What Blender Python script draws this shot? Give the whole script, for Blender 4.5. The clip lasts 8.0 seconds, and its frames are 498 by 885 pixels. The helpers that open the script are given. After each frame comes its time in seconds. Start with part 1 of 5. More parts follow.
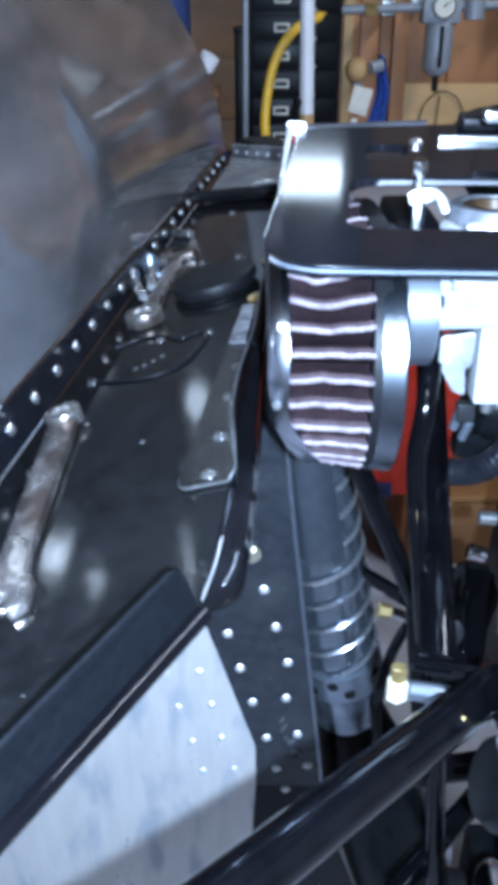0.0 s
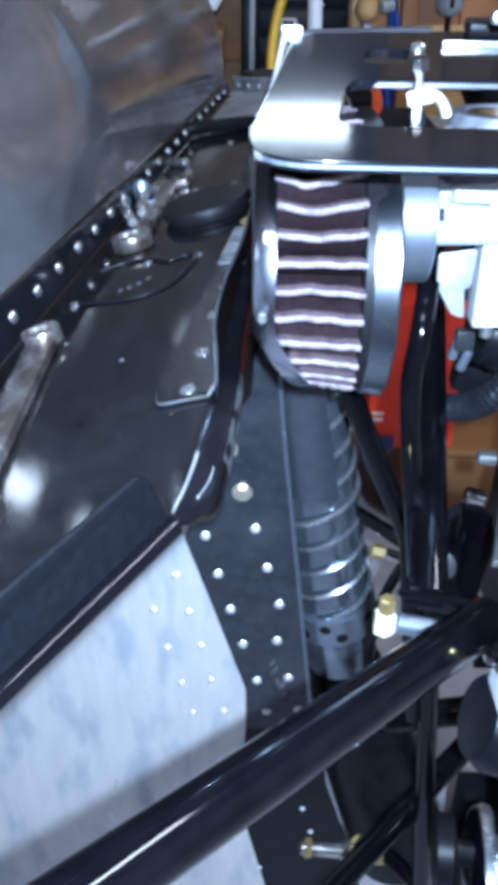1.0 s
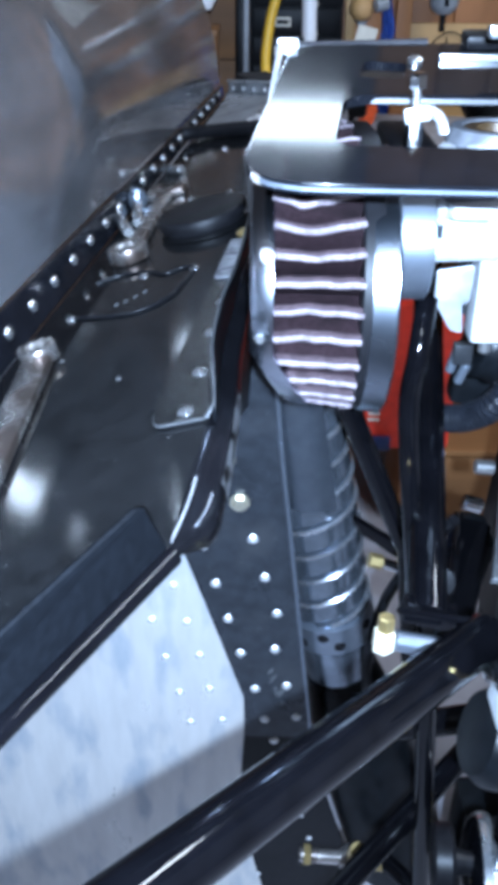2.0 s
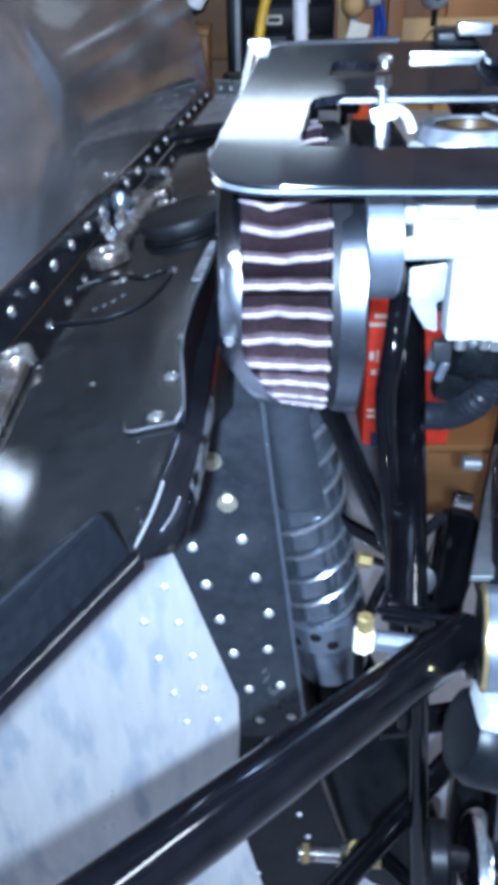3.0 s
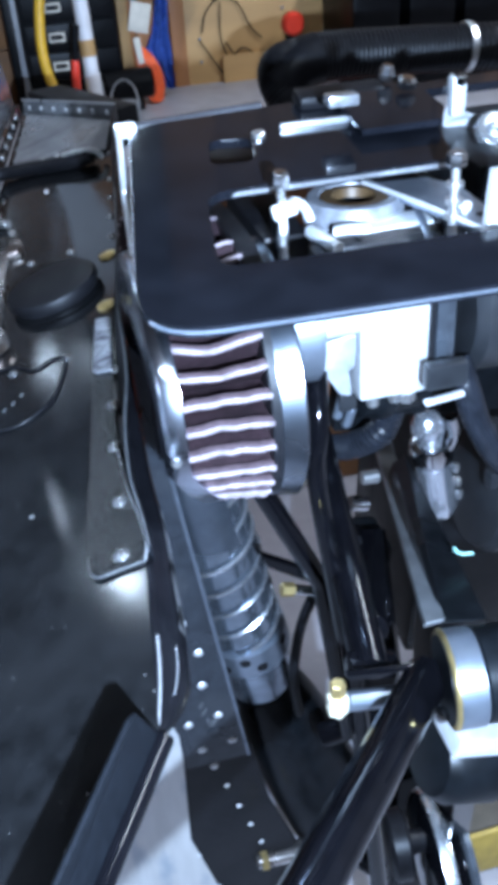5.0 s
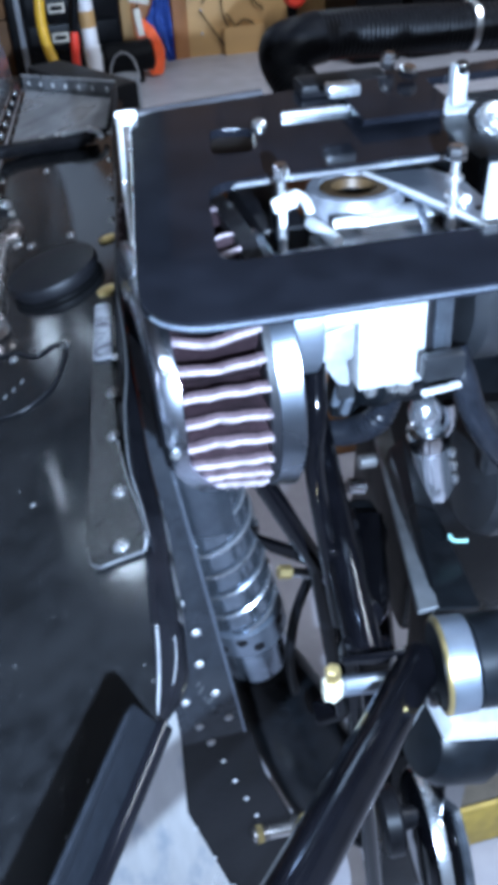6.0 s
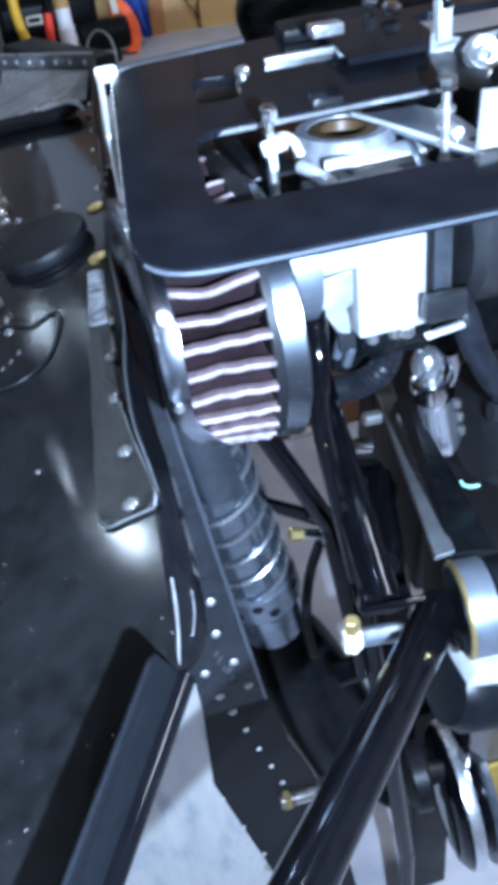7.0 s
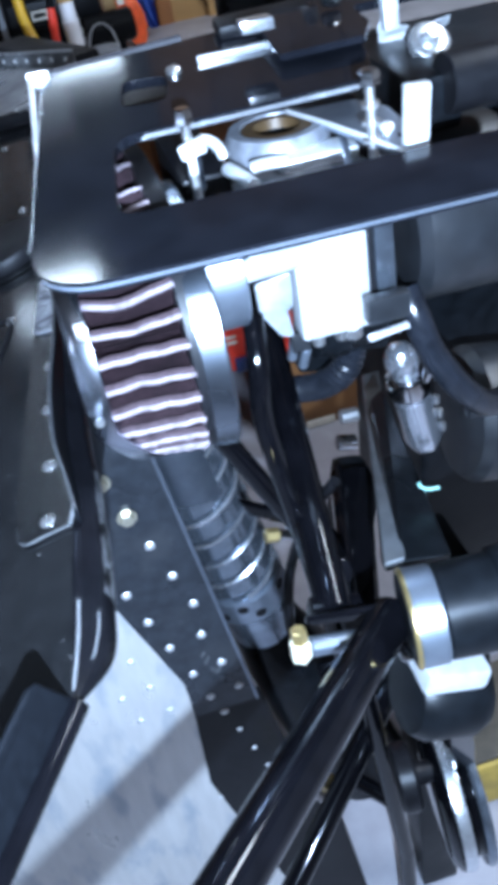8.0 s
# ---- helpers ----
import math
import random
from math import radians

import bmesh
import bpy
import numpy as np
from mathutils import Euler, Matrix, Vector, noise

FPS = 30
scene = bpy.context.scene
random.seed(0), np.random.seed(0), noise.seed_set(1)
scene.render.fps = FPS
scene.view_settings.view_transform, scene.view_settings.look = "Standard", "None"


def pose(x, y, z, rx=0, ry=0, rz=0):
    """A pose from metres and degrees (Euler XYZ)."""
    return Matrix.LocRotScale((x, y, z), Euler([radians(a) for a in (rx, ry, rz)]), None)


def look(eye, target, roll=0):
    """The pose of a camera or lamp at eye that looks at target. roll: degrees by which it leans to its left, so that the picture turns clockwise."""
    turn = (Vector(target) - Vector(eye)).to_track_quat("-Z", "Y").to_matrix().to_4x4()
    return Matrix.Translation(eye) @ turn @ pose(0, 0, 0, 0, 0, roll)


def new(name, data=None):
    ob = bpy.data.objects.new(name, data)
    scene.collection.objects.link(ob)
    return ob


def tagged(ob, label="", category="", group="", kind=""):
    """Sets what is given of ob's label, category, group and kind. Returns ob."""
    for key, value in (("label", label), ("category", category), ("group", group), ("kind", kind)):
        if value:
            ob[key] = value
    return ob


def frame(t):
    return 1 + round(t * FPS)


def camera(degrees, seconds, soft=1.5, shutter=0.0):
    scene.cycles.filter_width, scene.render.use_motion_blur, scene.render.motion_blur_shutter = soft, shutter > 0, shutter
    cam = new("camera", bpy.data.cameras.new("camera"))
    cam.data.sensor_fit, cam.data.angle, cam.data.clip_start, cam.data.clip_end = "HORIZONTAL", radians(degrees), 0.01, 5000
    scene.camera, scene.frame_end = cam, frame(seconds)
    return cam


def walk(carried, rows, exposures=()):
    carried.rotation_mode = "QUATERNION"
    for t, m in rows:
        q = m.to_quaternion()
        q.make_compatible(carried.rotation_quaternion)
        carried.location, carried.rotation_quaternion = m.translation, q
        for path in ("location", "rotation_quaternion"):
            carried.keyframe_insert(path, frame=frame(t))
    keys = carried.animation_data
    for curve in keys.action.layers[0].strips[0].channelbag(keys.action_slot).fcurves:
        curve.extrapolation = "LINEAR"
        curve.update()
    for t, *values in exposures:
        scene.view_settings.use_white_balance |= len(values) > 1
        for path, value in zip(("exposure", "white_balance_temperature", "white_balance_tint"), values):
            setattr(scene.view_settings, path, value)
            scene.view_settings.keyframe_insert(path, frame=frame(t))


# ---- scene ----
cam = camera(31.6, 8.0, soft=7.2, shutter=0.5)
PATH = [
    (0, (0.004, -0.019, 1.014), (-0.01, 1.755, 0.091), 0.0),
    (0.5, (0.01, -0.012, 0.996), (0.028, 1.743, 0.036), 2.5),
    (1, (0.015, -0.008, 0.985), (-0.011, 1.722, -0.017), 0.6),
    (1.5, (0.013, -0.001, 0.99), (-0.007, 1.725, -0.02), 0.7),
    (3, (0.03, 0.001, 0.996), (-0.002, 1.724, -0.019), -0.9),
    (3.5, (0.05, 0.01, 1.005), (-0.043, 1.725, -0.02), -4.7),
    (4, (0.003, 0.016, 1.038), (0.229, 1.681, -0.046), -4.1),
    (4.5, (-0.021, 0.031, 1.049), (0.311, 1.663, -0.059), -4.5),
    (5.8, (-0.017, 0.048, 1.076), (0.325, 1.656, -0.063), -3.6),
    (6, (-0.019, 0.043, 1.071), (0.311, 1.636, -0.092), -3.8),
    (6.5, (-0.024, 0.036, 1.06), (0.314, 1.612, -0.123), -5.7),
    (7, (-0.023, 0.041, 1.055), (0.295, 1.612, -0.14), -7.6),
    (7.5, (-0.013, 0.042, 1.055), (0.304, 1.61, -0.146), -8.5),
    (8, (0.032, 0.041, 1.052), (0.256, 1.618, -0.157), -10.8),
]

EXPOSURES = [(0.0, 0.10, 5700, 10), (1.5, 0.22, 5700, 10), (3.0, 0.28, 5700, 10), (3.6, 0.38, 5700, 10), (4.5, 0.33, 5700, 10), (7.5, 0.32, 5700, 10), (8.0, 0.25, 5700, 10)]
walk(cam, [(t, look(eye, target, roll)) for t, eye, target, roll in PATH], EXPOSURES)

# ---------- light ----------
world = bpy.data.worlds.new("workshop_air")
world.use_nodes = True
world.node_tree.nodes["Background"].inputs[0].default_value = (0.75, 0.85, 1.0, 1)
world.node_tree.nodes["Background"].inputs[1].default_value = 0.08
scene.world = world


def area_lamp(name, place, target, sx, sy, watts, colour):
    data = bpy.data.lights.new(name, "AREA")
    data.shape, data.size, data.size_y, data.energy, data.color = "RECTANGLE", sx, sy, watts, colour
    ob = new(name, data)
    ob.matrix_world = look(place, target)
    return ob


WORK_LAMP = (-0.55, -1.30, 2.34)
TORCH = (0.0215, -0.085, 1.044)
WALL_LAMP = (0.05, 2.08, 1.692)
# HIGH and SIDE are unseen lamps, added to throw highlights onto the deck.
HIGH_LAMP = (-0.755, 2.08, 2.13)
SIDE_LAMP = (-0.070, 2.11, 2.38)
CEIL_LAMP = (1.35, 0.55, 2.36)
area_lamp("work_lamp_light", WORK_LAMP, (0.0, 0.5, 0.5), 0.6, 0.15, 12, (0.88, 0.95, 1.0))
area_lamp("torch_light", TORCH, (0.06, 0.5, 0.66), 0.010, 0.010, 25.5, (0.63, 0.79, 1.0))
area_lamp("wall_lamp_light", WALL_LAMP, (0.0, 0.3, 0.8), 0.33, 0.078, 1.0, (0.80, 0.92, 1.0))
area_lamp("high_lamp_light", HIGH_LAMP, (-0.02, 0.33, 0.8), 0.07, 0.13, 0.95, (0.80, 0.92, 1.0))
area_lamp("side_lamp_light", SIDE_LAMP, (-0.1, 0.3, 0.8), 0.20, 0.09, 1.9, (0.80, 0.92, 1.0))
area_lamp("ceiling_lamp_light", CEIL_LAMP, (1.3, 0.55, 0), 1.2, 0.14, 42, (0.90, 0.95, 1.0))


# ---------- materials ----------
def mat(name, colour, rough=0.5, metal=0.0, var=0.25, scale=60.0, bump=0.0, rvar=0.1, stain=None, stain_scale=9.0,
        stain_cut=(0.52, 0.7), coat=0.0, spec=0.5, stretch=None, speck=None, stain_stretch=None):
    m = bpy.data.materials.new(name)
    m.use_nodes = True
    nt = m.node_tree
    b = nt.nodes["Principled BSDF"]
    co = nt.nodes.new("ShaderNodeTexCoord")
    src = co.outputs["Object"]
    if stretch:
        mp = nt.nodes.new("ShaderNodeMapping")
        mp.inputs["Scale"].default_value = stretch
        nt.links.new(src, mp.inputs["Vector"])
        src = mp.outputs[0]
    n1 = nt.nodes.new("ShaderNodeTexNoise")
    n1.inputs["Scale"].default_value, n1.inputs["Detail"].default_value = scale, 6
    n2 = nt.nodes.new("ShaderNodeTexNoise")
    n2.inputs["Scale"].default_value, n2.inputs["Detail"].default_value = stain_scale, 5
    nt.links.new(src, n1.inputs["Vector"])
    if stain_stretch:
        ms = nt.nodes.new("ShaderNodeMapping")
        ms.inputs["Scale"].default_value = stain_stretch
        nt.links.new(co.outputs["Object"], ms.inputs["Vector"])
        nt.links.new(ms.outputs[0], n2.inputs["Vector"])
    else:
        nt.links.new(co.outputs["Object"], n2.inputs["Vector"])
    ramp = nt.nodes.new("ShaderNodeValToRGB")
    lo = [max(0, c * (1 - var)) for c in colour]
    hi = [min(1, c * (1 + var)) for c in colour]
    ramp.color_ramp.elements[0].position, ramp.color_ramp.elements[1].position = 0.3, 0.7
    ramp.color_ramp.elements[0].color, ramp.color_ramp.elements[1].color = (*lo, 1), (*hi, 1)
    nt.links.new(n1.outputs[0], ramp.inputs[0])
    out = ramp.outputs[0]
    if stain:
        cut = nt.nodes.new("ShaderNodeMapRange")
        cut.inputs[1].default_value, cut.inputs[2].default_value = stain_cut
        nt.links.new(n2.outputs[0], cut.inputs[0])
        mix = nt.nodes.new("ShaderNodeMix")
        mix.data_type = "RGBA"
        nt.links.new(cut.outputs[0], mix.inputs[0])
        nt.links.new(out, mix.inputs[6])
        mix.inputs[7].default_value = (*stain, 1)
        out = mix.outputs[2]
    if speck:
        # dust specks and short scratches
        n3 = nt.nodes.new("ShaderNodeTexNoise")
        n3.inputs["Scale"].default_value, n3.inputs["Detail"].default_value = 330, 3
        nt.links.new(co.outputs["Object"], n3.inputs["Vector"])
        cut3 = nt.nodes.new("ShaderNodeMapRange")
        cut3.inputs[1].default_value, cut3.inputs[2].default_value = 0.70, 0.80
        nt.links.new(n3.outputs[0], cut3.inputs[0])
        mix3 = nt.nodes.new("ShaderNodeMix")
        mix3.data_type = "RGBA"
        nt.links.new(cut3.outputs[0], mix3.inputs[0])
        nt.links.new(out, mix3.inputs[6])
        mix3.inputs[7].default_value = (*speck, 1)
        out = mix3.outputs[2]
    nt.links.new(out, b.inputs["Base Color"])
    rr = nt.nodes.new("ShaderNodeMapRange")
    rr.inputs[1].default_value, rr.inputs[2].default_value = 0.3, 0.7
    rr.inputs[3].default_value, rr.inputs[4].default_value = max(0.02, rough - rvar), min(1, rough + rvar)
    nt.links.new(n2.outputs[0], rr.inputs[0])
    nt.links.new(rr.outputs[0], b.inputs["Roughness"])
    b.inputs["Metallic"].default_value = metal
    b.inputs["Specular IOR Level"].default_value = spec
    b.inputs["Coat Weight"].default_value = coat
    b.inputs["Coat Roughness"].default_value = 0.08
    if bump:
        bp = nt.nodes.new("ShaderNodeBump")
        bp.inputs["Strength"].default_value, bp.inputs["Distance"].default_value = bump, 0.002
        nt.links.new(n1.outputs[0], bp.inputs["Height"])
        nt.links.new(bp.outputs[0], b.inputs["Normal"])
    return m


M_DECK = mat("deck_black", (0.0042, 0.0044, 0.0048), 0.090, 0, 0.45, 90, 0.006, 0.035, (0.0098, 0.0099, 0.0104), 13, (0.45, 0.80), spec=0.75, speck=(0.12, 0.12, 0.12))
M_GLOSS = mat("gloss_black_powder_coat", (0.005, 0.0055, 0.0075), 0.09, 0, 0.3, 40, 0.003, 0.035, spec=0.38)
M_TAB = mat("orange_peel_black", (0.0036, 0.0037, 0.0042), 0.21, 0, 0.4, 260, 0.26, 0.06, spec=0.75)
M_PATCH = mat("crinkled_silver_patch", (0.34, 0.35, 0.38), 0.36, 0.7, 0.5, 170, 0.5, 0.1, (0.12, 0.12, 0.14), 120, (0.5, 0.62))
M_TUBE = mat("black_tube_paint", (0.0018, 0.0018, 0.0024), 0.085, 0, 0.3, 60, 0.02, 0.05, spec=0.28)
M_LIP = mat("black_lip_paint", (0.004, 0.004, 0.005), 0.23, 0, 0.3, 60, 0.01, 0.05, spec=0.18)
M_SCUFF = mat("scuffed_lip_paint", (0.24, 0.245, 0.255), 0.42, 0.4, 0.6, 300, 0.3, 0.1, (0.006, 0.006, 0.007), 150, (0.50, 0.60), stain_stretch=(1, 0.4, 1))
M_SATIN = mat("satin_black_flange", (0.0034, 0.0040, 0.0052), 0.46, 0, 0.25, 300, 0.04, 0.05, spec=0.07)
M_BRACKET = mat("grey_black_bracket", (0.030, 0.034, 0.041), 0.33, 0.45, 0.25, 120, 0.04, 0.10, (0.044, 0.047, 0.053), 22, (0.52, 0.7), speck=(0.12, 0.12, 0.12))
M_RUBBER = mat("black_rubber", (0.005, 0.005, 0.006), 0.42, 0, 0.3, 150, 0.05, 0.1, spec=0.15)
M_DARK = mat("dark_cast_metal", (0.0035, 0.0042, 0.0052), 0.36, 0.0, 0.4, 80, 0.10, 0.12, spec=0.14)
M_PANEL = mat("scuffed_aluminium_panel", (0.585, 0.575, 0.555), 0.38, 0.45, 0.06, 34, 0.02, 0.12, (0.40, 0.43, 0.465), 20, (0.50, 0.66), stretch=(3, 1, 0.6), stain_stretch=(1.6, 1, 0.6))
M_REAR = mat("scuffed_grey_sheet", (0.23, 0.235, 0.245), 0.32, 0.4, 0.25, 60, 0.05, 0.1, (0.13, 0.132, 0.14), 22, (0.46, 0.66))
M_UPPER = mat("brown_upper_boards", (0.38, 0.21, 0.115), 0.65, 0, 0.30, 6, 0.04, 0.05, (0.22, 0.13, 0.075), 2.2, (0.42, 0.72), stretch=(1, 1, 0.15))
M_GREYWALL = mat("dark_grey_upper_wall", (0.125, 0.13, 0.14), 0.7, 0, 0.15, 8, 0.03, 0.05, (0.09, 0.092, 0.10), 2)
# Darker streaks put the mottled deck reflection into the sheet's colour.
M_SHEET = mat("polished_aluminium_sheet", (0.58, 0.58, 0.60), 0.115, 0.88, 0.16, 26, 0.11, 0.07, (0.34, 0.345, 0.36), 15, (0.46, 0.68), stretch=(1, 0.22, 1), stain_stretch=(1, 0.3, 1))
M_ALU = mat("cast_aluminium", (0.72, 0.74, 0.76), 0.42, 0.7, 0.10, 130, 0.10, 0.08)
M_DULL = mat("dull_cast_aluminium", (0.40, 0.42, 0.45), 0.42, 0.7, 0.14, 130, 0.10, 0.08)
M_MILLED = mat("milled_aluminium", (0.66, 0.68, 0.71), 0.25, 0.9, 0.12, 240, 0.06, 0.08)
M_CHROME = mat("chrome", (0.70, 0.70, 0.72), 0.10, 1.0, 0.06, 50, 0.01, 0.04)
M_CAP = mat("brushed_chrome", (0.47, 0.50, 0.57), 0.18, 1.0, 0.08, 50, 0.02, 0.05)
M_BAND = mat("dark_steel_band", (0.22, 0.247, 0.290), 0.24, 1.0, 0.10, 60, 0.02, 0.05)
M_CASTING = mat("grey_casting", (0.150, 0.157, 0.175), 0.42, 0.3, 0.3, 120, 0.12, 0.08, (0.085, 0.087, 0.096), 40)
M_BROWN = mat("brown_varnish_ring", (0.050, 0.029, 0.011), 0.45, 0.2, 0.3, 120, 0.05, 0.08)
M_EDGE = mat("bare_edge_metal", (0.70, 0.72, 0.75), 0.30, 0.85, 0.15, 200, 0.04, 0.08)
M_HELIX = mat("helix_highlight", (0.70, 0.72, 0.76), 0.26, 0.95, 0.2, 150, 0.05, 0.08)
M_STEEL = mat("zinc_steel", (0.62, 0.62, 0.62), 0.28, 0.95, 0.15, 150, 0.04, 0.08)
M_RIVET = mat("rivet_aluminium", (0.80, 0.81, 0.82), 0.38, 0.7, 0.10, 200, 0.03, 0.05)
M_TOOL = mat("worn_tool_steel", (0.42, 0.39, 0.37), 0.27, 0.9, 0.3, 60, 0.06, 0.12, (0.13, 0.10, 0.085), 34, (0.48, 0.60))
M_BRASS = mat("brass", (0.58, 0.44, 0.19), 0.30, 0.9, 0.2, 120, 0.05, 0.08)
M_GREYSTEEL = mat("blue_grey_spring_steel", (0.235, 0.268, 0.315), 0.20, 0.9, 0.18, 90, 0.03, 0.06, (0.13, 0.15, 0.18), 30)
# Pleat shading is put into colour: dark grooves, half-lit flanks, bright folds.
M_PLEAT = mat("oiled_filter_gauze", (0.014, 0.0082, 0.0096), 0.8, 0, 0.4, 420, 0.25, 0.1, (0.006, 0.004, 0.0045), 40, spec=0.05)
M_FOLD_LIT = mat("lit_fold_gauze", (0.150, 0.122, 0.134), 0.7, 0, 0.4, 500, 0.25, 0.1, (0.085, 0.064, 0.070), 110)
M_FLANK_LIT = mat("half_lit_flank_gauze", (0.040, 0.027, 0.030), 0.75, 0, 0.3, 420, 0.2, 0.1, (0.026, 0.017, 0.019), 90, spec=0.1)
M_WOOD = mat("pine_wall_boards", (0.34, 0.138, 0.041), 0.6, 0, 0.35, 9, 0.06, 0.08, (0.20, 0.085, 0.03), 3, (0.5, 0.8), stretch=(1, 1, 0.12))
M_PLY = mat("pale_plywood", (0.49, 0.29, 0.11), 0.6, 0, 0.2, 10, 0.05, 0.08, (0.40, 0.23, 0.10), 4, stretch=(0.2, 1, 1))
M_DKWOOD = mat("brown_shelf_boards", (0.19, 0.085, 0.026), 0.65, 0, 0.4, 10, 0.06, 0.08, (0.10, 0.045, 0.016), 5, stretch=(0.15, 1, 1))
M_FLOOR = mat("painted_concrete", (0.35, 0.34, 0.37), 0.55, 0, 0.10, 25, 0.03, 0.1, (0.27, 0.26, 0.29), 3, (0.5, 0.8))
M_CEIL = mat("dark_boarded_ceiling", (0.16, 0.13, 0.11), 0.8, 0, 0.05, 12, 0.02, 0.05)
M_WALL = mat("painted_workshop_wall", (0.34, 0.33, 0.33), 0.75, 0, 0.10, 8, 0.03, 0.05, (0.26, 0.25, 0.25), 2)
M_RACK = mat("black_cabinet_enamel", (0.0035, 0.0036, 0.0045), 0.4, 0, 0.3, 40, 0.02, 0.08, spec=0.12)
M_WHITE = mat("white_plastic", (0.72, 0.71, 0.73), 0.4, 0, 0.06, 40, 0.02, 0.06, (0.62, 0.60, 0.58), 12)
M_YELLOW = mat("yellow_rubber_hose", (0.72, 0.42, 0.03), 0.42, 0, 0.12, 60, 0.03, 0.06)
M_BLUE = mat("blue_cloth", (0.07, 0.15, 0.55), 0.8, 0, 0.25, 80, 0.2, 0.05)
M_DKBLUE = mat("dark_blue_plastic", (0.015, 0.03, 0.10), 0.4, 0, 0.25, 30, 0.02, 0.06)
M_ORANGE = mat("orange_cord", (0.85, 0.13, 0.03), 0.5, 0, 0.15, 80, 0.05, 0.05)
M_RED = mat("red_case_plastic", (0.72, 0.045, 0.02), 0.42, 0, 0.15, 50, 0.03, 0.08)
M_GREY_DARK = mat("dark_grey_casing", (0.013, 0.014, 0.016), 0.38, 0.2, 0.3, 70, 0.06, 0.1, (0.021, 0.021, 0.022), 25)
M_GREY = mat("grey_enamel", (0.24, 0.25, 0.27), 0.45, 0.1, 0.15, 60, 0.03, 0.08)
M_BAR = mat("worn_grey_bar", (0.12, 0.125, 0.13), 0.42, 0.3, 0.25, 60, 0.05, 0.08)
M_RUBBED = mat("rubbed_paint_edge", (0.045, 0.046, 0.048), 0.4, 0.2, 0.4, 300, 0.05, 0.08)
M_NECK = mat("blue_grey_neck_metal", (0.27, 0.305, 0.36), 0.34, 0.9, 0.1, 90, 0.03, 0.06)
M_BOLT = mat("dull_passivated_steel", (0.58, 0.54, 0.42), 0.34, 0.85, 0.2, 150, 0.05, 0.08)
M_PALE = mat("pale_passivated_steel", (0.78, 0.73, 0.55), 0.34, 0.4, 0.15, 150, 0.04, 0.08)
M_HOSE = mat("blue_black_hose", (0.008, 0.009, 0.012), 0.28, 0, 0.3, 120, 0.03, 0.06, spec=0.40)
M_CAN = mat("polished_canister_metal", (0.66, 0.68, 0.73), 0.20, 0.92, 0.1, 60, 0.02, 0.05)
M_BOARD = mat("pale_grey_board", (0.62, 0.64, 0.68), 0.6, 0, 0.12, 14, 0.02, 0.06, (0.50, 0.52, 0.56), 3)
M_LAV = mat("grey_rubber_tube", (0.030, 0.029, 0.033), 0.4, 0, 0.2, 60, 0.02, 0.06)
M_YCASE = mat("dull_yellow_plastic", (0.42, 0.29, 0.05), 0.5, 0, 0.2, 40, 0.03, 0.06, (0.25, 0.18, 0.05), 14)
M_TOP = mat("worn_grey_worktop", (0.40, 0.39, 0.42), 0.5, 0, 0.15, 20, 0.03, 0.08, (0.28, 0.26, 0.27), 5)
M_CUPBOARD = mat("grey_blue_enamel", (0.22, 0.25, 0.30), 0.4, 0.0, 0.12, 30, 0.02, 0.06)
M_PAPER = mat("cream_label", (0.62, 0.58, 0.50), 0.8, 0, 0.1, 60)
M_LID = mat("dull_brown_lid", (0.070, 0.058, 0.042), 0.6, 0, 0.25, 50, 0.03, 0.06, (0.045, 0.038, 0.030), 14)
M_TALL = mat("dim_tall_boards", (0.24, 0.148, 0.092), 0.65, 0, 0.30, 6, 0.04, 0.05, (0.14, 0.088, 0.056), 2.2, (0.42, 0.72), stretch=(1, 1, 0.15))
M_TEAL = mat("pale_green_wire", (0.24, 0.46, 0.41), 0.4, 0, 0.1, 60)


# ---------- mesh helpers ----------
origins = {}


def thing(name, at, label, category, group="", kind=""):
    ob = new(name)
    ob.location = at
    ob.empty_display_size = 0.02
    origins[ob] = Vector(at)
    return tagged(ob, label, category, group, kind)


def finish(bm, name, material, smooth=True, angle=35):
    bmesh.ops.recalc_face_normals(bm, faces=bm.faces)
    lim = math.cos(radians(angle))
    for f in bm.faces:
        f.smooth = smooth
    for e in bm.edges:
        if len(e.link_faces) == 2 and e.link_faces[0].normal.dot(e.link_faces[1].normal) < lim:
            e.smooth = False
    me = bpy.data.meshes.new(name)
    bm.to_mesh(me)
    bm.free()
    me.materials.append(material)
    return me


def part(name, bm, material, parent, label="", smooth=True):
    """A part built in world coordinates, linked under its thing or under another part."""
    o = origins[parent]
    bmesh.ops.translate(bm, verts=bm.verts, vec=-o)
    ob = new(name, finish(bm, name, material, smooth))
    ob.parent = parent
    origins[ob] = o
    return tagged(ob, label) if label else ob


def solid(name, bm, material, label, category, group="", kind="", smooth=True):
    """A thing of one mesh, or a piece of the setting, in world coordinates."""
    ob = new(name, finish(bm, name, material, smooth))
    origins[ob] = Vector((0, 0, 0))
    return tagged(ob, label, category, group, kind)


def frame_of(d):
    d = Vector(d).normalized()
    a = Vector((0, 0, 1)) if abs(d.z) < 0.9 else Vector((1, 0, 0))
    u = d.cross(a).normalized()
    return u, d.cross(u).normalized(), d


